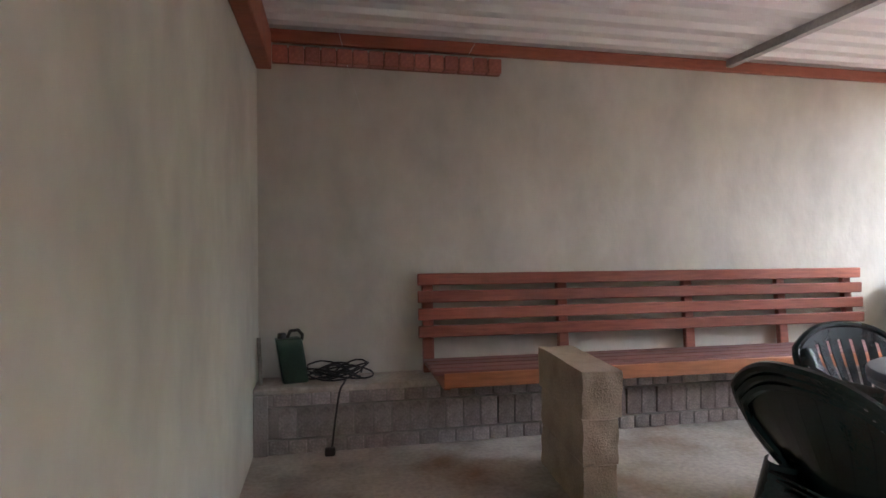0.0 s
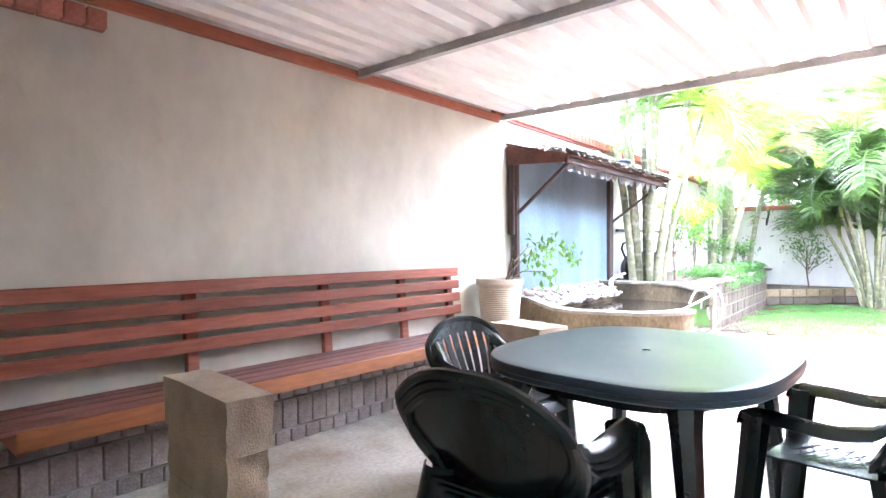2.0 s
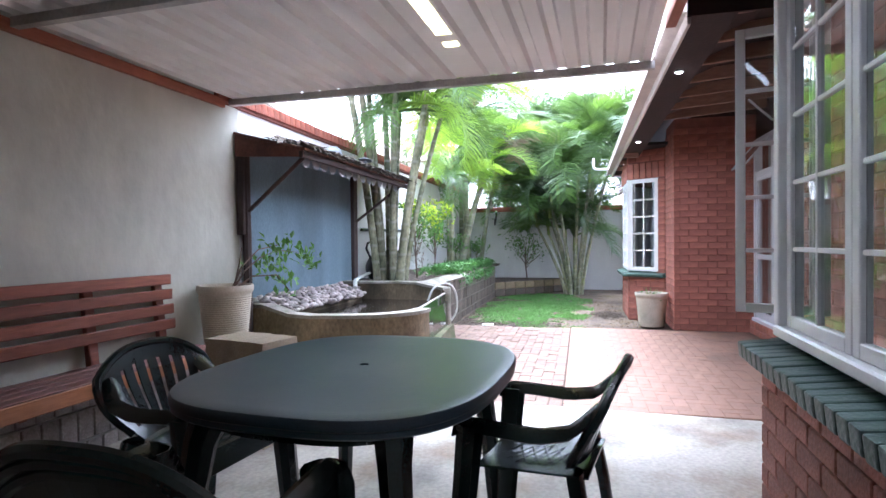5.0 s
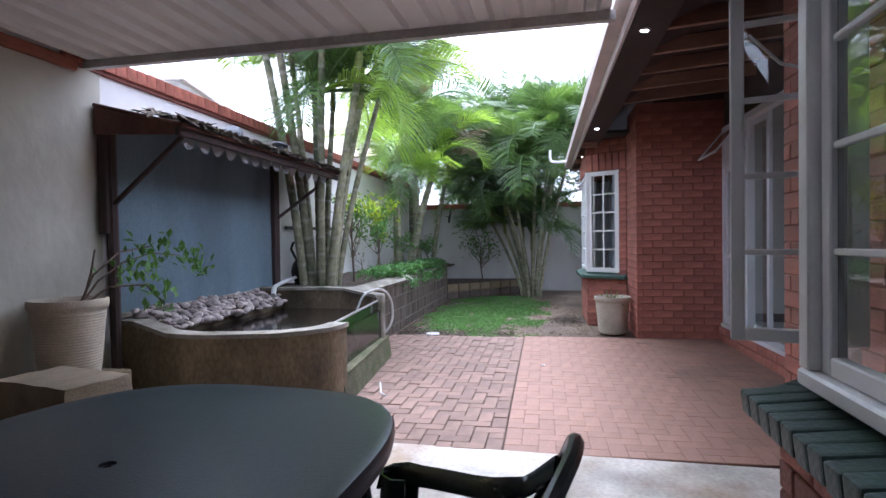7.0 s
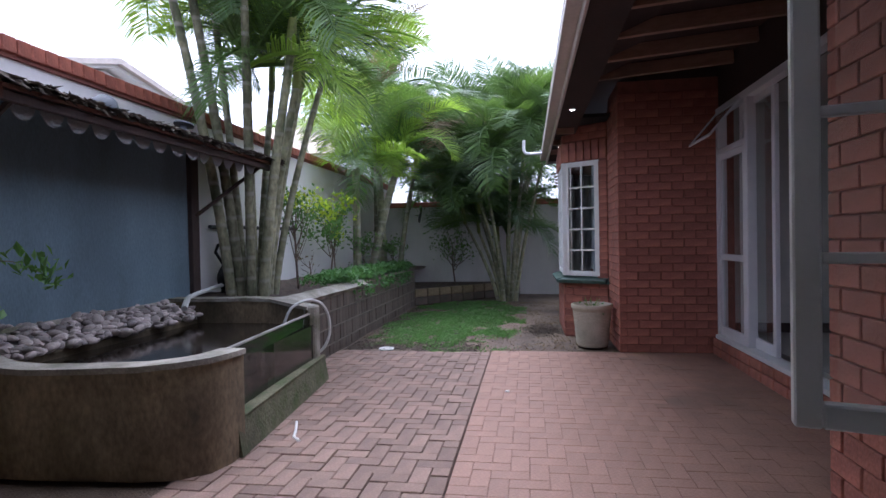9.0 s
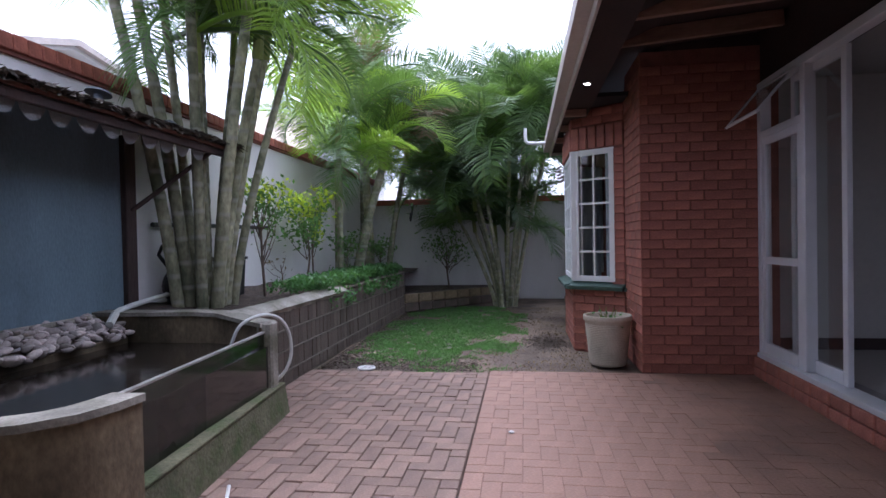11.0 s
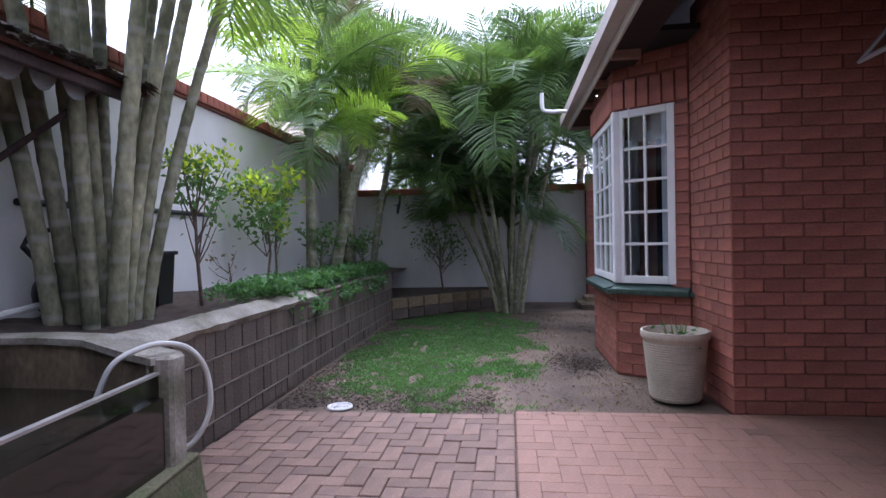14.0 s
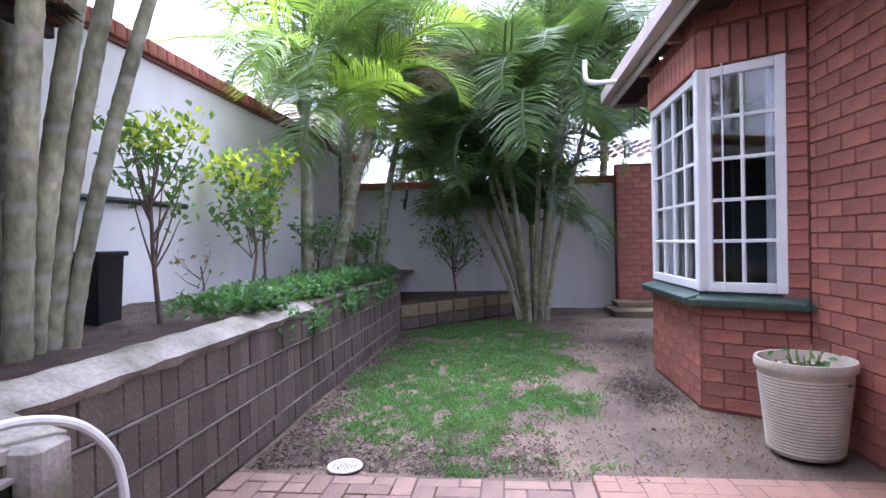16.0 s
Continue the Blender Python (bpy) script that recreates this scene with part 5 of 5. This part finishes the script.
# ---- palms ----
def frond_mesh(rng, length, material, droop, leaf=0.42, n=64):
    """A feather leaf: an arched stalk with two rows of thin leaflets. It sets out along +x."""
    bm = bmesh.new()
    k = 14
    spine, ang, p = [], 0.0, Vector((0, 0, 0))
    for i in range(k + 1):
        spine.append(p.copy())
        p = p + Vector((math.cos(ang), 0, math.sin(ang))) * length / k
        ang -= droop / k * (0.5 + 1.1 * i / k)
    bm_tube(bm, spine, [0.014 * (1 - 0.85 * i / k) + 0.002 for i in range(k + 1)], 5, False)
    for i in range(n):
        s = 0.16 + 0.84 * i / (n - 1)
        f = s * k
        a = min(int(f), k - 1)
        at = spine[a].lerp(spine[a + 1], f - a)
        d = (spine[a + 1] - spine[a]).normalized()
        up = Vector((-d.z, 0, d.x))
        ll = leaf * (math.sin(math.pi * (0.12 + 0.80 * s)) ** 0.7) * rng.uniform(.88, 1.1)
        for side in (-1, 1):
            out = (d * rng.uniform(.50, .75) + Vector((0, side, 0)) * 0.85 + up * rng.uniform(.12, .4)).normalized()
            w = 0.0062 * rng.uniform(.75, 1.2)
            p1 = at + out * ll * 0.5
            p2 = at + out * ll + Vector((0, 0, -ll * rng.uniform(.18, .42)))
            v = [bm.verts.new(x) for x in (at - d * w * .5, at + d * w * .5, p1 + d * w, p1 - d * w, p2)]
            bm.faces.new((v[0], v[1], v[2], v[3]))
            bm.faces.new((v[3], v[2], v[4]))
    me = bpy.data.meshes.new("frond")
    bm.to_mesh(me)
    bm.free()
    me.materials.append(material)
    return me


rngf = random.Random(31)
FRONDS = {}
for key, material in (("mid", M_FROND), ("young", M_FROND_YOUNG), ("dark", M_FROND_DARK), ("dry", M_FROND_DRY)):
    FRONDS[key] = [frond_mesh(rngf, 1.0, material, d, 0.34) for d in (0.8, 1.3, 1.9, 2.5)]


def palm(name, label, x, y, z, stems, kinds, seed, frond_len, per_stem, m0=None, low=18):
    """stems: (dx, dy at the base, lean x, lean y at the top, height, radius)."""
    rng = random.Random(seed)
    tree = thing(name, label, "palm tree", (m0 or OUT) @ pose(x, y, z))
    for dx, dy, lx, ly, h, r in stems:
        n = max(20, int(h / 0.035))
        path = [(dx + lx * (i / n) ** 1.35, dy + ly * (i / n) ** 1.35, -0.08 + (h + 0.08) * i / n) for i in range(n + 1)]
        step = rng.randint(4, 6)
        radii = [r * (1.0 - 0.30 * i / n) * (1.25 if i == 0 else 1.0) * (1.07 if i % step == 0 else 1.0 - 0.02 * (i % step) / step) for i in range(n + 1)]
        part("trunk", tube(path, radii, 10), M_TRUNK, tree, "", None, True)
        top = Vector(path[-1])
        shaft = part("crownshaft", tube([top - Vector((0, 0, 0.02)), top + Vector((lx * .06, ly * .06, 0.25)), top + Vector((lx * .12, ly * .12, 0.5))], [r * 0.95, r * 0.85, r * 0.3], 8), M_STALK, tree, "yellow-green crownshaft", None, True)
        tip = top + Vector((lx * .08, ly * .08, 0.32))
        a0 = rng.uniform(0, 360)
        cnt = per_stem + rng.choice((-1, 0, 1))
        for k in range(cnt):
            az = a0 + 360 * k / cnt + rng.uniform(-18, 18)
            el = rng.uniform(low, 78) if k else 84
            me = rng.choice(FRONDS[rng.choice(kinds)])
            s = frond_len * rng.uniform(.78, 1.15)
            part("frond", me, None, tree, "", Matrix.Translation(tip) @ Euler((rng.uniform(-.5, .5), -radians(el), radians(az)), "XYZ").to_matrix().to_4x4() @ Matrix.Scale(s, 4))
    return tree


rs = random.Random(17)
stems = []
for dx, dy, lx, ly, h in ((-0.30, -0.14, -0.50, -0.10, 2.6), (-0.20, 0.06, -0.55, 0.1, 2.9), (-0.10, -0.22, -0.25, -0.2, 2.0), (0.02, 0.10, -0.12, 0.1, 2.8), (0.06, -0.18, 0.05, -0.15, 1.8), (0.16, 0.02, 0.15, 0.1, 2.5), (0.24, -0.16, 0.25, -0.1, 1.9), (-0.04, -0.08, -0.22, 0.0, 1.6), (0.34, -0.22, 0.45, -0.30, 2.5), (0.40, 0.02, 0.50, 0.05, 2.0), (-0.36, 0.12, -0.62, 0.1, 2.9)):
    stems.append((dx * 0.6 - 0.06, dy * 0.75, lx * 1.1, ly + 1.3 * dy, h + 0.45, rs.uniform(.040, .057)))
palm("palm_clump", "tall clump of ringed grey-green golden cane palm stems", 8.0, 3.12, 0.62, stems, ("mid", "mid", "young", "mid", "dark"), 5, 1.55, 10, None, 5)
palm("palm_tree", "slender young palm with bright yellow-green fronds", 11.3, 2.98, 0.64, [(0, 0, 0.0, 0.0, 2.0, 0.055), (0.12, 0.1, 0.2, 0.05, 1.5, 0.035)], ("young", "young", "mid"), 9, 1.35, 10)
palm("palm_tree", "leaning brown-stemmed palm in the raised bed", 12.0, 2.95, 0.64, [(0, 0, 0.12, -0.42, 1.75, 0.085)], ("mid", "young"), 14, 1.55, 12)
palm("palm_tree", "dark-stemmed tall palm behind the others", 12.8, 2.95, 0.64, [(0, 0, 0.05, 0.1, 2.5, 0.085), (0.3, 0.2, 0.4, 0.1, 3.1, 0.07), (0.5, -0.2, 0.3, -0.3, 2.1, 0.06)], ("mid", "dark", "dark", "dry"), 15, 1.9, 13)
stems = []
for k in range(13):
    a = k * 2.4
    rr = 0.06 + 0.16 * ((k * 7) % 13) / 13
    stems.append((rr * math.cos(a), rr * math.sin(a), (0.25 + 1.6 * rr) * math.cos(a), (0.25 + 2.2 * rr) * math.sin(a), 1.0 + 2.5 * ((k * 5) % 13) / 13, 0.042))
palm("palm_clump", "broad dark green palm clump in front of the end wall", 13.75, 0.62, 0.0, stems, ("dark", "dark", "mid", "dark", "mid"), 23, 1.7, 11, None, 12)
palm("palm_tree", "tall dark palm beyond the garden wall", 16.6, 2.6, 0.0, [(0, 0, 0.2, -0.2, 3.0, 0.1), (0.5, -0.9, 0.1, -0.3, 3.4, 0.1), (0.2, -1.9, 0.1, -0.2, 3.1, 0.1)], ("dark", "dark", "mid"), 41, 2.3, 17)
palm("palm_tree", "tall dark palm beyond the garden wall", 17.0, 4.6, 0.0, [(0, 0, 0.2, -0.2, 2.6, 0.1)], ("dark", "dark", "mid"), 42, 2.0, 12)

palm("palm_tree", "tall dark palm beyond the garden wall", 16.4, 0.3, 0.0, [(0, 0, 0.1, 0.2, 3.0, 0.1), (0.3, -1.0, 0.1, -0.2, 2.6, 0.1), (0.1, 1.0, 0.0, 0.2, 3.3, 0.1)], ("dark", "dark", "mid"), 43, 2.2, 17)
palm("palm_tree", "broad dark palm with dry lower fronds beyond the wall", 16.0, 1.5, 0.0, [(0, 0, 0.1, 0.1, 3.1, 0.1), (0.1, 0.7, 0.0, 0.3, 2.6, 0.09)], ("dark", "mid", "dry"), 44, 2.0, 16)

# shrubs in the bed and by the end wall
shrub("slender_tree", "slender young tree with bright lime leaves in the bed", 8.85, 2.98, 0.66, 1.25, 0.24, 16, 330, 0.062, M_LEAF, 51, (-0.03, 0.02), 0.016, M_LEAF_LIME)
shrub("slender_tree", "slender young tree with lime leaves against the white wall", 10.15, 3.05, 0.68, 1.15, 0.30, 14, 420, 0.075, M_LEAF, 52, (0.05, 0), 0.014, M_LEAF_LIME)
shrub("slender_tree", "upright yellow-green shrub in front of the white wall", 10.65, 3.15, 0.68, 1.35, 0.14, 14, 260, 0.08, M_LEAF_LIME, 53, (0.02, 0), 0.013)
shrub("bare_twig", "nearly leafless reddish twig in the bed", 9.45, 3.1, 0.66, 0.5, 0.18, 5, 16, 0.05, M_FROND_DRY, 54, (0.05, 0), 0.009)
shrub("grey_shrub", "thin grey-green shrub in front of the end wall", 14.2, 1.75, 0.26, 1.35, 0.42, 22, 330, 0.075, M_LEAF, 55, (0.05, 0.05), 0.018)
shrub("grey_shrub", "small grey-green shrub beside the palms", 12.5, 2.72, 0.66, 0.7, 0.22, 12, 220, 0.07, M_LEAF, 56, (0.0, -0.05), 0.012)
shrub("grey_shrub", "small leafy shrub behind the palm stems", 11.5, 2.95, 0.66, 0.75, 0.25, 12, 260, 0.07, M_LEAF, 57, (0.05, 0), 0.012)
shrub("hedge_tree", "dense dark bush behind the end wall", 16.0, 2.2, 0.0, 2.9, 0.9, 40, 1800, 0.11, M_LEAF, 58, (0, 0), 0.04)
shrub("hedge_tree", "dense dark bush behind the end wall", 16.2, 0.4, 0.0, 2.7, 0.9, 40, 1800, 0.11, M_LEAF, 59, (0, 0), 0.04)

# dark tub, pipe and bent handle behind the palms
tub = thing("plastic_tub", "tall dark plastic tub behind the palm stems", "tub", OUT @ pose(8.72, 3.30, 0.66, 0, 0, 6))
bm = bmesh.new()
bm_prism(bm, [(-0.12, -0.12), (0.12, -0.12), (0.12, 0.12), (-0.12, 0.12)], 0.0, 0.40)
for v in bm.verts:
    if v.co.z < 0.1:
        v.co.x *= 0.85
        v.co.y *= 0.85
part("body", bm, M_BLACK, tub)
part("rim", box(-0.14, -0.14, 0.401, 0.14, 0.14, 0.43, 0.006), M_BLACK, tub)
single("wall_pipe", tube([(7.75, 3.46, 1.40), (8.4, 3.47, 1.41), (9.95, 3.47, 1.42)], 0.022, 8), M_BLACK, "black irrigation pipe running along the white wall", "pipe", OUT, "", True)
reel = thing("bent_handle", "black bent metal handle leaning behind the palms", "handle", OUT @ pose(7.78, 3.36, 0.68))
part("bar", tube([(-0.02, 0, 0.0), (0.16, 0, 0.22), (-0.10, 0, 0.46), (-0.05, 0, 0.53), (0.10, 0, 0.56), (0.22, 0, 0.5), (0.26, 0, 0.3), (0.27, 0, 0.0)], 0.016, 8), M_BLACK, reel, "", None, True)
part("sack", shell(lambda u, v: (0.12 + 0.15 * math.cos(6.28 * u) * math.sin(3.14 * v * .9 + .15), 0.08 * math.sin(6.28 * u) * math.sin(3.14 * v * .9 + .15), 0.36 * v), 14, 8, 0.004), M_BLACK, reel, "black plastic sack", None, True)
bracket = thing("wall_bracket", "black curled iron bracket on the end wall", "bracket", OUT @ pose(15.05, 2.62, 1.6))
part("scroll", tube([(0.0, 0, 0.42), (-0.05, 0.02, 0.2), (-0.16, 0.03, 0.06), (-0.22, 0.02, 0.12), (-0.17, 0.02, 0.22)], 0.022, 6), M_BLACK, bracket, "", None, True)

drain = thing("drain_cover", "round white plastic drain grating in the soil", "drain", OUT @ pose(8.51, 1.80, 0.002))
part("ring", tube([(0.079 * math.cos(k * math.pi / 16), 0.079 * math.sin(k * math.pi / 16), 0.006) for k in range(33)], 0.008, 8), M_FRAME, drain, "", None, True)
part("well", lathe([(0.072, -0.012), (0.072, -0.002)], 20), M_BLACK, drain)
for i in range(-4, 5):
    w = math.sqrt(max(0, 0.07 ** 2 - (i * 0.0155) ** 2))
    part("bar", box(-w, i * 0.0155 - 0.0032, 0.003, w, i * 0.0155 + 0.0032, 0.010), M_FRAME, drain)
single("bottle_cap", lathe([(0.016, 0), (0.018, 0.006), (0.012, 0.010), (0.006, 0.006)], 14), M_PVC, "small white plastic cap lying on the paving", "cap", OUT @ pose(6.83, 0.38, 0.008), "", True)

# garden end of the house
gd = structure("wall_garden_end", box(14.75, -2.6, -0.1, 14.95, -0.72, 2.25), M_REDMORTAR, "red brick wall at the end of the garden path", OUT)
brick_face(gd, (14.75, -1.9), (14.75, -0.72), 0.0, 2.2)
structure("path_step", box(13.9, -1.6, -0.05, 14.7, -0.5, 0.07, 0.01), M_CEMENT, "low cement step on the side path", OUT, False, "step")
structure("path_step_upper", box(14.3, -1.6, 0.07, 14.74, -0.62, 0.15, 0.01), M_CEMENT, "low cement step on the side path", OUT, False, "step")
far_roof = thing("outbuilding_roof", "pale tiled roof edge beyond the garden path", "roof", OUT, "", "structure")
for j in range(5):
    bm = bmesh.new()
    for i in range(14):
        cy = -3.2 + 0.2 * i
        pts = [(cy + .2 * k / 5, 0.03 * math.sin(math.pi * k / 2.5)) for k in range(6)]
        lo = [bm.verts.new((14.6 + 0.3 * j, y, 2.32 + 0.10 * j + pz + 0.02)) for y, pz in pts]
        hi = [bm.verts.new((14.92 + 0.3 * j, y, 2.32 + 0.10 * j + 0.105 + pz)) for y, pz in pts]
        for k in range(5):
            bm.faces.new((lo[k], lo[k + 1], hi[k + 1], hi[k]))
    part("tile_row", bm, M_TILE, far_roof)

# neighbours over the wall
nb = thing("neighbour_house", "white neighbouring gable house over the wall", "house", OUT)


def gable(points, y0, y1):
    bm = bmesh.new()
    f = [bm.verts.new((x, y0, z)) for x, z in points]
    g = [bm.verts.new((x, y1, z)) for x, z in points]
    bm.faces.new(f)
    bm.faces.new(g[::-1])
    for i in range(len(points)):
        bm.faces.new((f[i], f[(i + 1) % len(points)], g[(i + 1) % len(points)], g[i]))
    return bm


part("wall", gable([(10.9, 0), (16.0, 0), (16.0, 3.85), (11.8, 4.52), (10.9, 4.24)], 8.0, 12.0), M_NEIGHBOUR, nb)
part("roof", gable([(10.6, 4.20), (11.8, 4.56), (16.4, 3.80), (16.4, 3.96), (11.8, 4.70), (10.6, 4.33)], 7.75, 12.4), M_NEIGHBOUR, nb)
part("gutter", gable([(10.55, 4.24), (11.8, 4.62), (16.5, 3.84), (16.5, 3.94), (11.8, 4.73), (10.55, 4.35)], 7.64, 7.748), M_FASCIA, nb)
n2 = thing("neighbour_house", "beige tiled-roof house seen past the garden corner", "house", OUT)
part("wall", box(21.0, 6.0, 0, 26.0, 12.0, 4.3), M_NEIGHBOUR, n2)
bm = bmesh.new()
vs = [bm.verts.new(p) for p in ((20.6, 5.6, 4.3), (26.4, 5.6, 4.3), (26.4, 12.4, 4.3), (20.6, 12.4, 4.3), (23.5, 8.0, 6.2), (23.5, 10.0, 6.2))]
for f in ((0, 1, 4), (1, 2, 5, 4), (2, 3, 5), (3, 0, 4, 5), (3, 2, 1, 0)):
    bm.faces.new([vs[i] for i in f])
part("roof", bm, M_BEIGE_TILE, n2)
nw = part("window", box(20.96, 7.0, 2.9, 21.0, 8.2, 4.0), M_FRAME, n2)
part("pane", box(20.94, 7.08, 2.98, 20.955, 7.56, 3.92), M_BLACK, nw)
part("pane", box(20.94, 7.64, 2.98, 20.955, 8.12, 3.92), M_BLACK, nw)


# ---- lawn ----
def lawn_cover(x, y):
    """How thick the grass stands, 0 to 1."""
    cx, cy = (x - 11.0) / 2.7, (y - (1.26 - 0.02 * (x - 11))) / 1.06
    d = 1.0 - (cx * cx + cy * cy)
    return max(0.0, min(1.0, 1.15 * d + 1.25 * noise.noise((x * 1.7, y * 1.7, 5)) + 0.85 * noise.noise((x * 5, y * 5, 6)) + 0.2))


def blades(rng, n, box_, keep, h0, h1, width):
    verts, faces = [], []
    while n > 0:
        n -= 1
        x, y = rng.uniform(box_[0], box_[1]), rng.uniform(box_[2], box_[3])
        if rng.random() > keep(x, y):
            continue
        z = ground_height(x, y) - 0.004
        h, a = rng.uniform(h0, h1), rng.uniform(0, 6.283)
        dx, dy = math.cos(a), math.sin(a)
        lx, ly = rng.gauss(0, h * .6), rng.gauss(0, h * .6)
        i = len(verts)
        verts += [(x - dy * width, y + dx * width, z), (x + dy * width, y - dx * width, z), (x + lx * .5 + dy * width * .7, y + ly * .5 - dx * width * .7, z + h * .7), (x + lx, y + ly, z + h)]
        faces += [(i, i + 1, i + 2), (i, i + 2, i + 3)]
    me = bpy.data.meshes.new("grass")
    me.from_pydata(verts, [], faces)
    return me


rngg = random.Random(77)
me = blades(rngg, 230000, (8.5, 13.7, 0.25, 2.3), lambda x, y: lawn_cover(x, y) ** 2.0 * (0.06 + 0.94 * max(0, min(1, 0.6 + 2.2 * noise.noise((x * 8, y * 8, 7))))), 0.010, 0.036, 0.005)
me.materials.append(M_GRASS)
tagged(single("lawn", me, None, "short patchy green lawn between bed and house", "lawn", OUT), kind="stuff")
me = blades(rngg, 30000, (8.3, 13.7, -0.6, 2.33), lambda x, y: 0.9 * max(0, 0.75 - abs(lawn_cover(x, y) - 0.25)) * (0.4 + noise.noise((x * 2.3, y * 2.3, 8))), 0.008, 0.028, 0.004)
me.materials.append(M_GRASS_DRY)
tagged(single("dry_grass", me, None, "thin dry grass and litter round the lawn", "grass", OUT), kind="stuff")
bm = bmesh.new()
rngd = random.Random(6)
heap = [(10.0 + rngd.gauss(0, .22), 0.02 + rngd.gauss(0, .13), 0.0) for _ in range(2200)] + [(rngd.uniform(8.4, 13.2), rngd.uniform(-0.4, 2.3), 0.0) for _ in range(1800)] + [(8.5 + abs(rngd.gauss(0, .35)), rngd.uniform(0.75, 2.3), 0.0) for _ in range(3000)] + [(rngd.uniform(8.5, 12.5), 2.3 - abs(rngd.gauss(0, .22)), 0.0) for _ in range(3000)]
for x, y, z in heap:
    m = pose(x, y, ground_height(x, y) + rngd.uniform(0.002, 0.02), rngd.uniform(-40, 40), rngd.uniform(-40, 40), rngd.uniform(0, 360))
    h, w = rngd.uniform(.006, .024), rngd.uniform(.002, .007)
    bm.faces.new([bm.verts.new(m @ Vector(pt)) for pt in ((0, -h, 0), (w, 0, .003), (0, h, 0), (-w, 0, .002))])
tagged(single("leaf_litter", bm, M_LITTER, "dark dry leaf litter on the bare earth", "litter", OUT), kind="stuff")

# ---- paving ----
PX0, PX1, PJ = 4.63, 8.42, 0.62


def herringbone(x0, x1, y0, y1, w=0.1, l=0.2):
    out = []
    n = int((max(x1 - x0, y1 - y0) + 2) / w)
    for i in range(-n, n):
        for j in range(-n, n):
            k = (i - j) % 4
            if k == 0:
                r = (x0 + i * w, y0 + j * w, x0 + i * w + l, y0 + j * w + w)
            elif k == 3:
                r = (x0 + i * w, y0 + (j - 0) * w, x0 + i * w + w, y0 + j * w + l)
            else:
                continue
            a, b, c, d = max(r[0], x0), max(r[1], y0), min(r[2], x1), min(r[3], y1)
            if c - a > 0.02 and d - b > 0.02:
                out.append((a, b, c, d))
    return out


def paving(name, label, x0, x1, y0, y1, material, joint, gap, lift, near, bed=-0.012):
    ob = structure(name, box(x0, y0, -0.06, x1, y1, bed), joint, label, OUT, False, "paving")
    meshes, rest = {}, []
    rngp = random.Random(name)
    for a, b, c, d in herringbone(x0, x1, y0, y1):
        z = rngp.uniform(-lift, lift)
        if not near(a, b):
            rest.append((a, b, c, d, z))
            continue
        key = (round(c - a, 3), round(d - b, 3))
        if key not in meshes:
            meshes[key] = mesh_of("paver", box(-key[0] / 2 + gap, -key[1] / 2 + gap, -0.03, key[0] / 2 - gap, key[1] / 2 - gap, 0.0, 0.003), material)
        part("paver", meshes[key], None, ob, "", pose((a + c) / 2, (b + d) / 2, z, rngp.uniform(-.35, .35), rngp.uniform(-.35, .35), rngp.uniform(-.5, .5)))
    if rest:
        verts, faces = [], []
        for a, b, c, d, z in rest:
            i = len(verts)
            verts += [(x, y, zz) for zz in (-0.03, z) for x, y in ((a + gap, b + gap), (c - gap, b + gap), (c - gap, d - gap), (a + gap, d - gap))]
            faces += [(i + 4, i + 5, i + 6, i + 7), (i, i + 1, i + 5, i + 4), (i + 1, i + 2, i + 6, i + 5), (i + 2, i + 3, i + 7, i + 6), (i + 3, i, i + 4, i + 7)]
        me = bpy.data.meshes.new("paver_field")
        me.from_pydata(verts, [], faces)
        me.materials.append(material)
        tagged(part("paver_field", me, None, ob), kind="stuff")
    return ob


paving("paving_herringbone", "worn pinkish clay pavers in herringbone pattern", PX0, PX1, PJ, 2.02, M_PAVER, M_JOINT, 0.003, 0.0035, lambda x, y: True)
paving("paving_painted", "red painted brick paving in front of the sliding door", PX0, PX1 + 0.08, -1.69, PJ - 0.008, M_PAVER_RED, M_JOINT_RED, 0.0011, 0.001, lambda x, y: y > -0.85, -0.0035)
paving("paving_beside_bed", "worn mossy clay pavers beside the raised bed", 7.23, PX1, 2.024, 2.335, M_PAVER, M_JOINT, 0.003, 0.0035, lambda x, y: True)
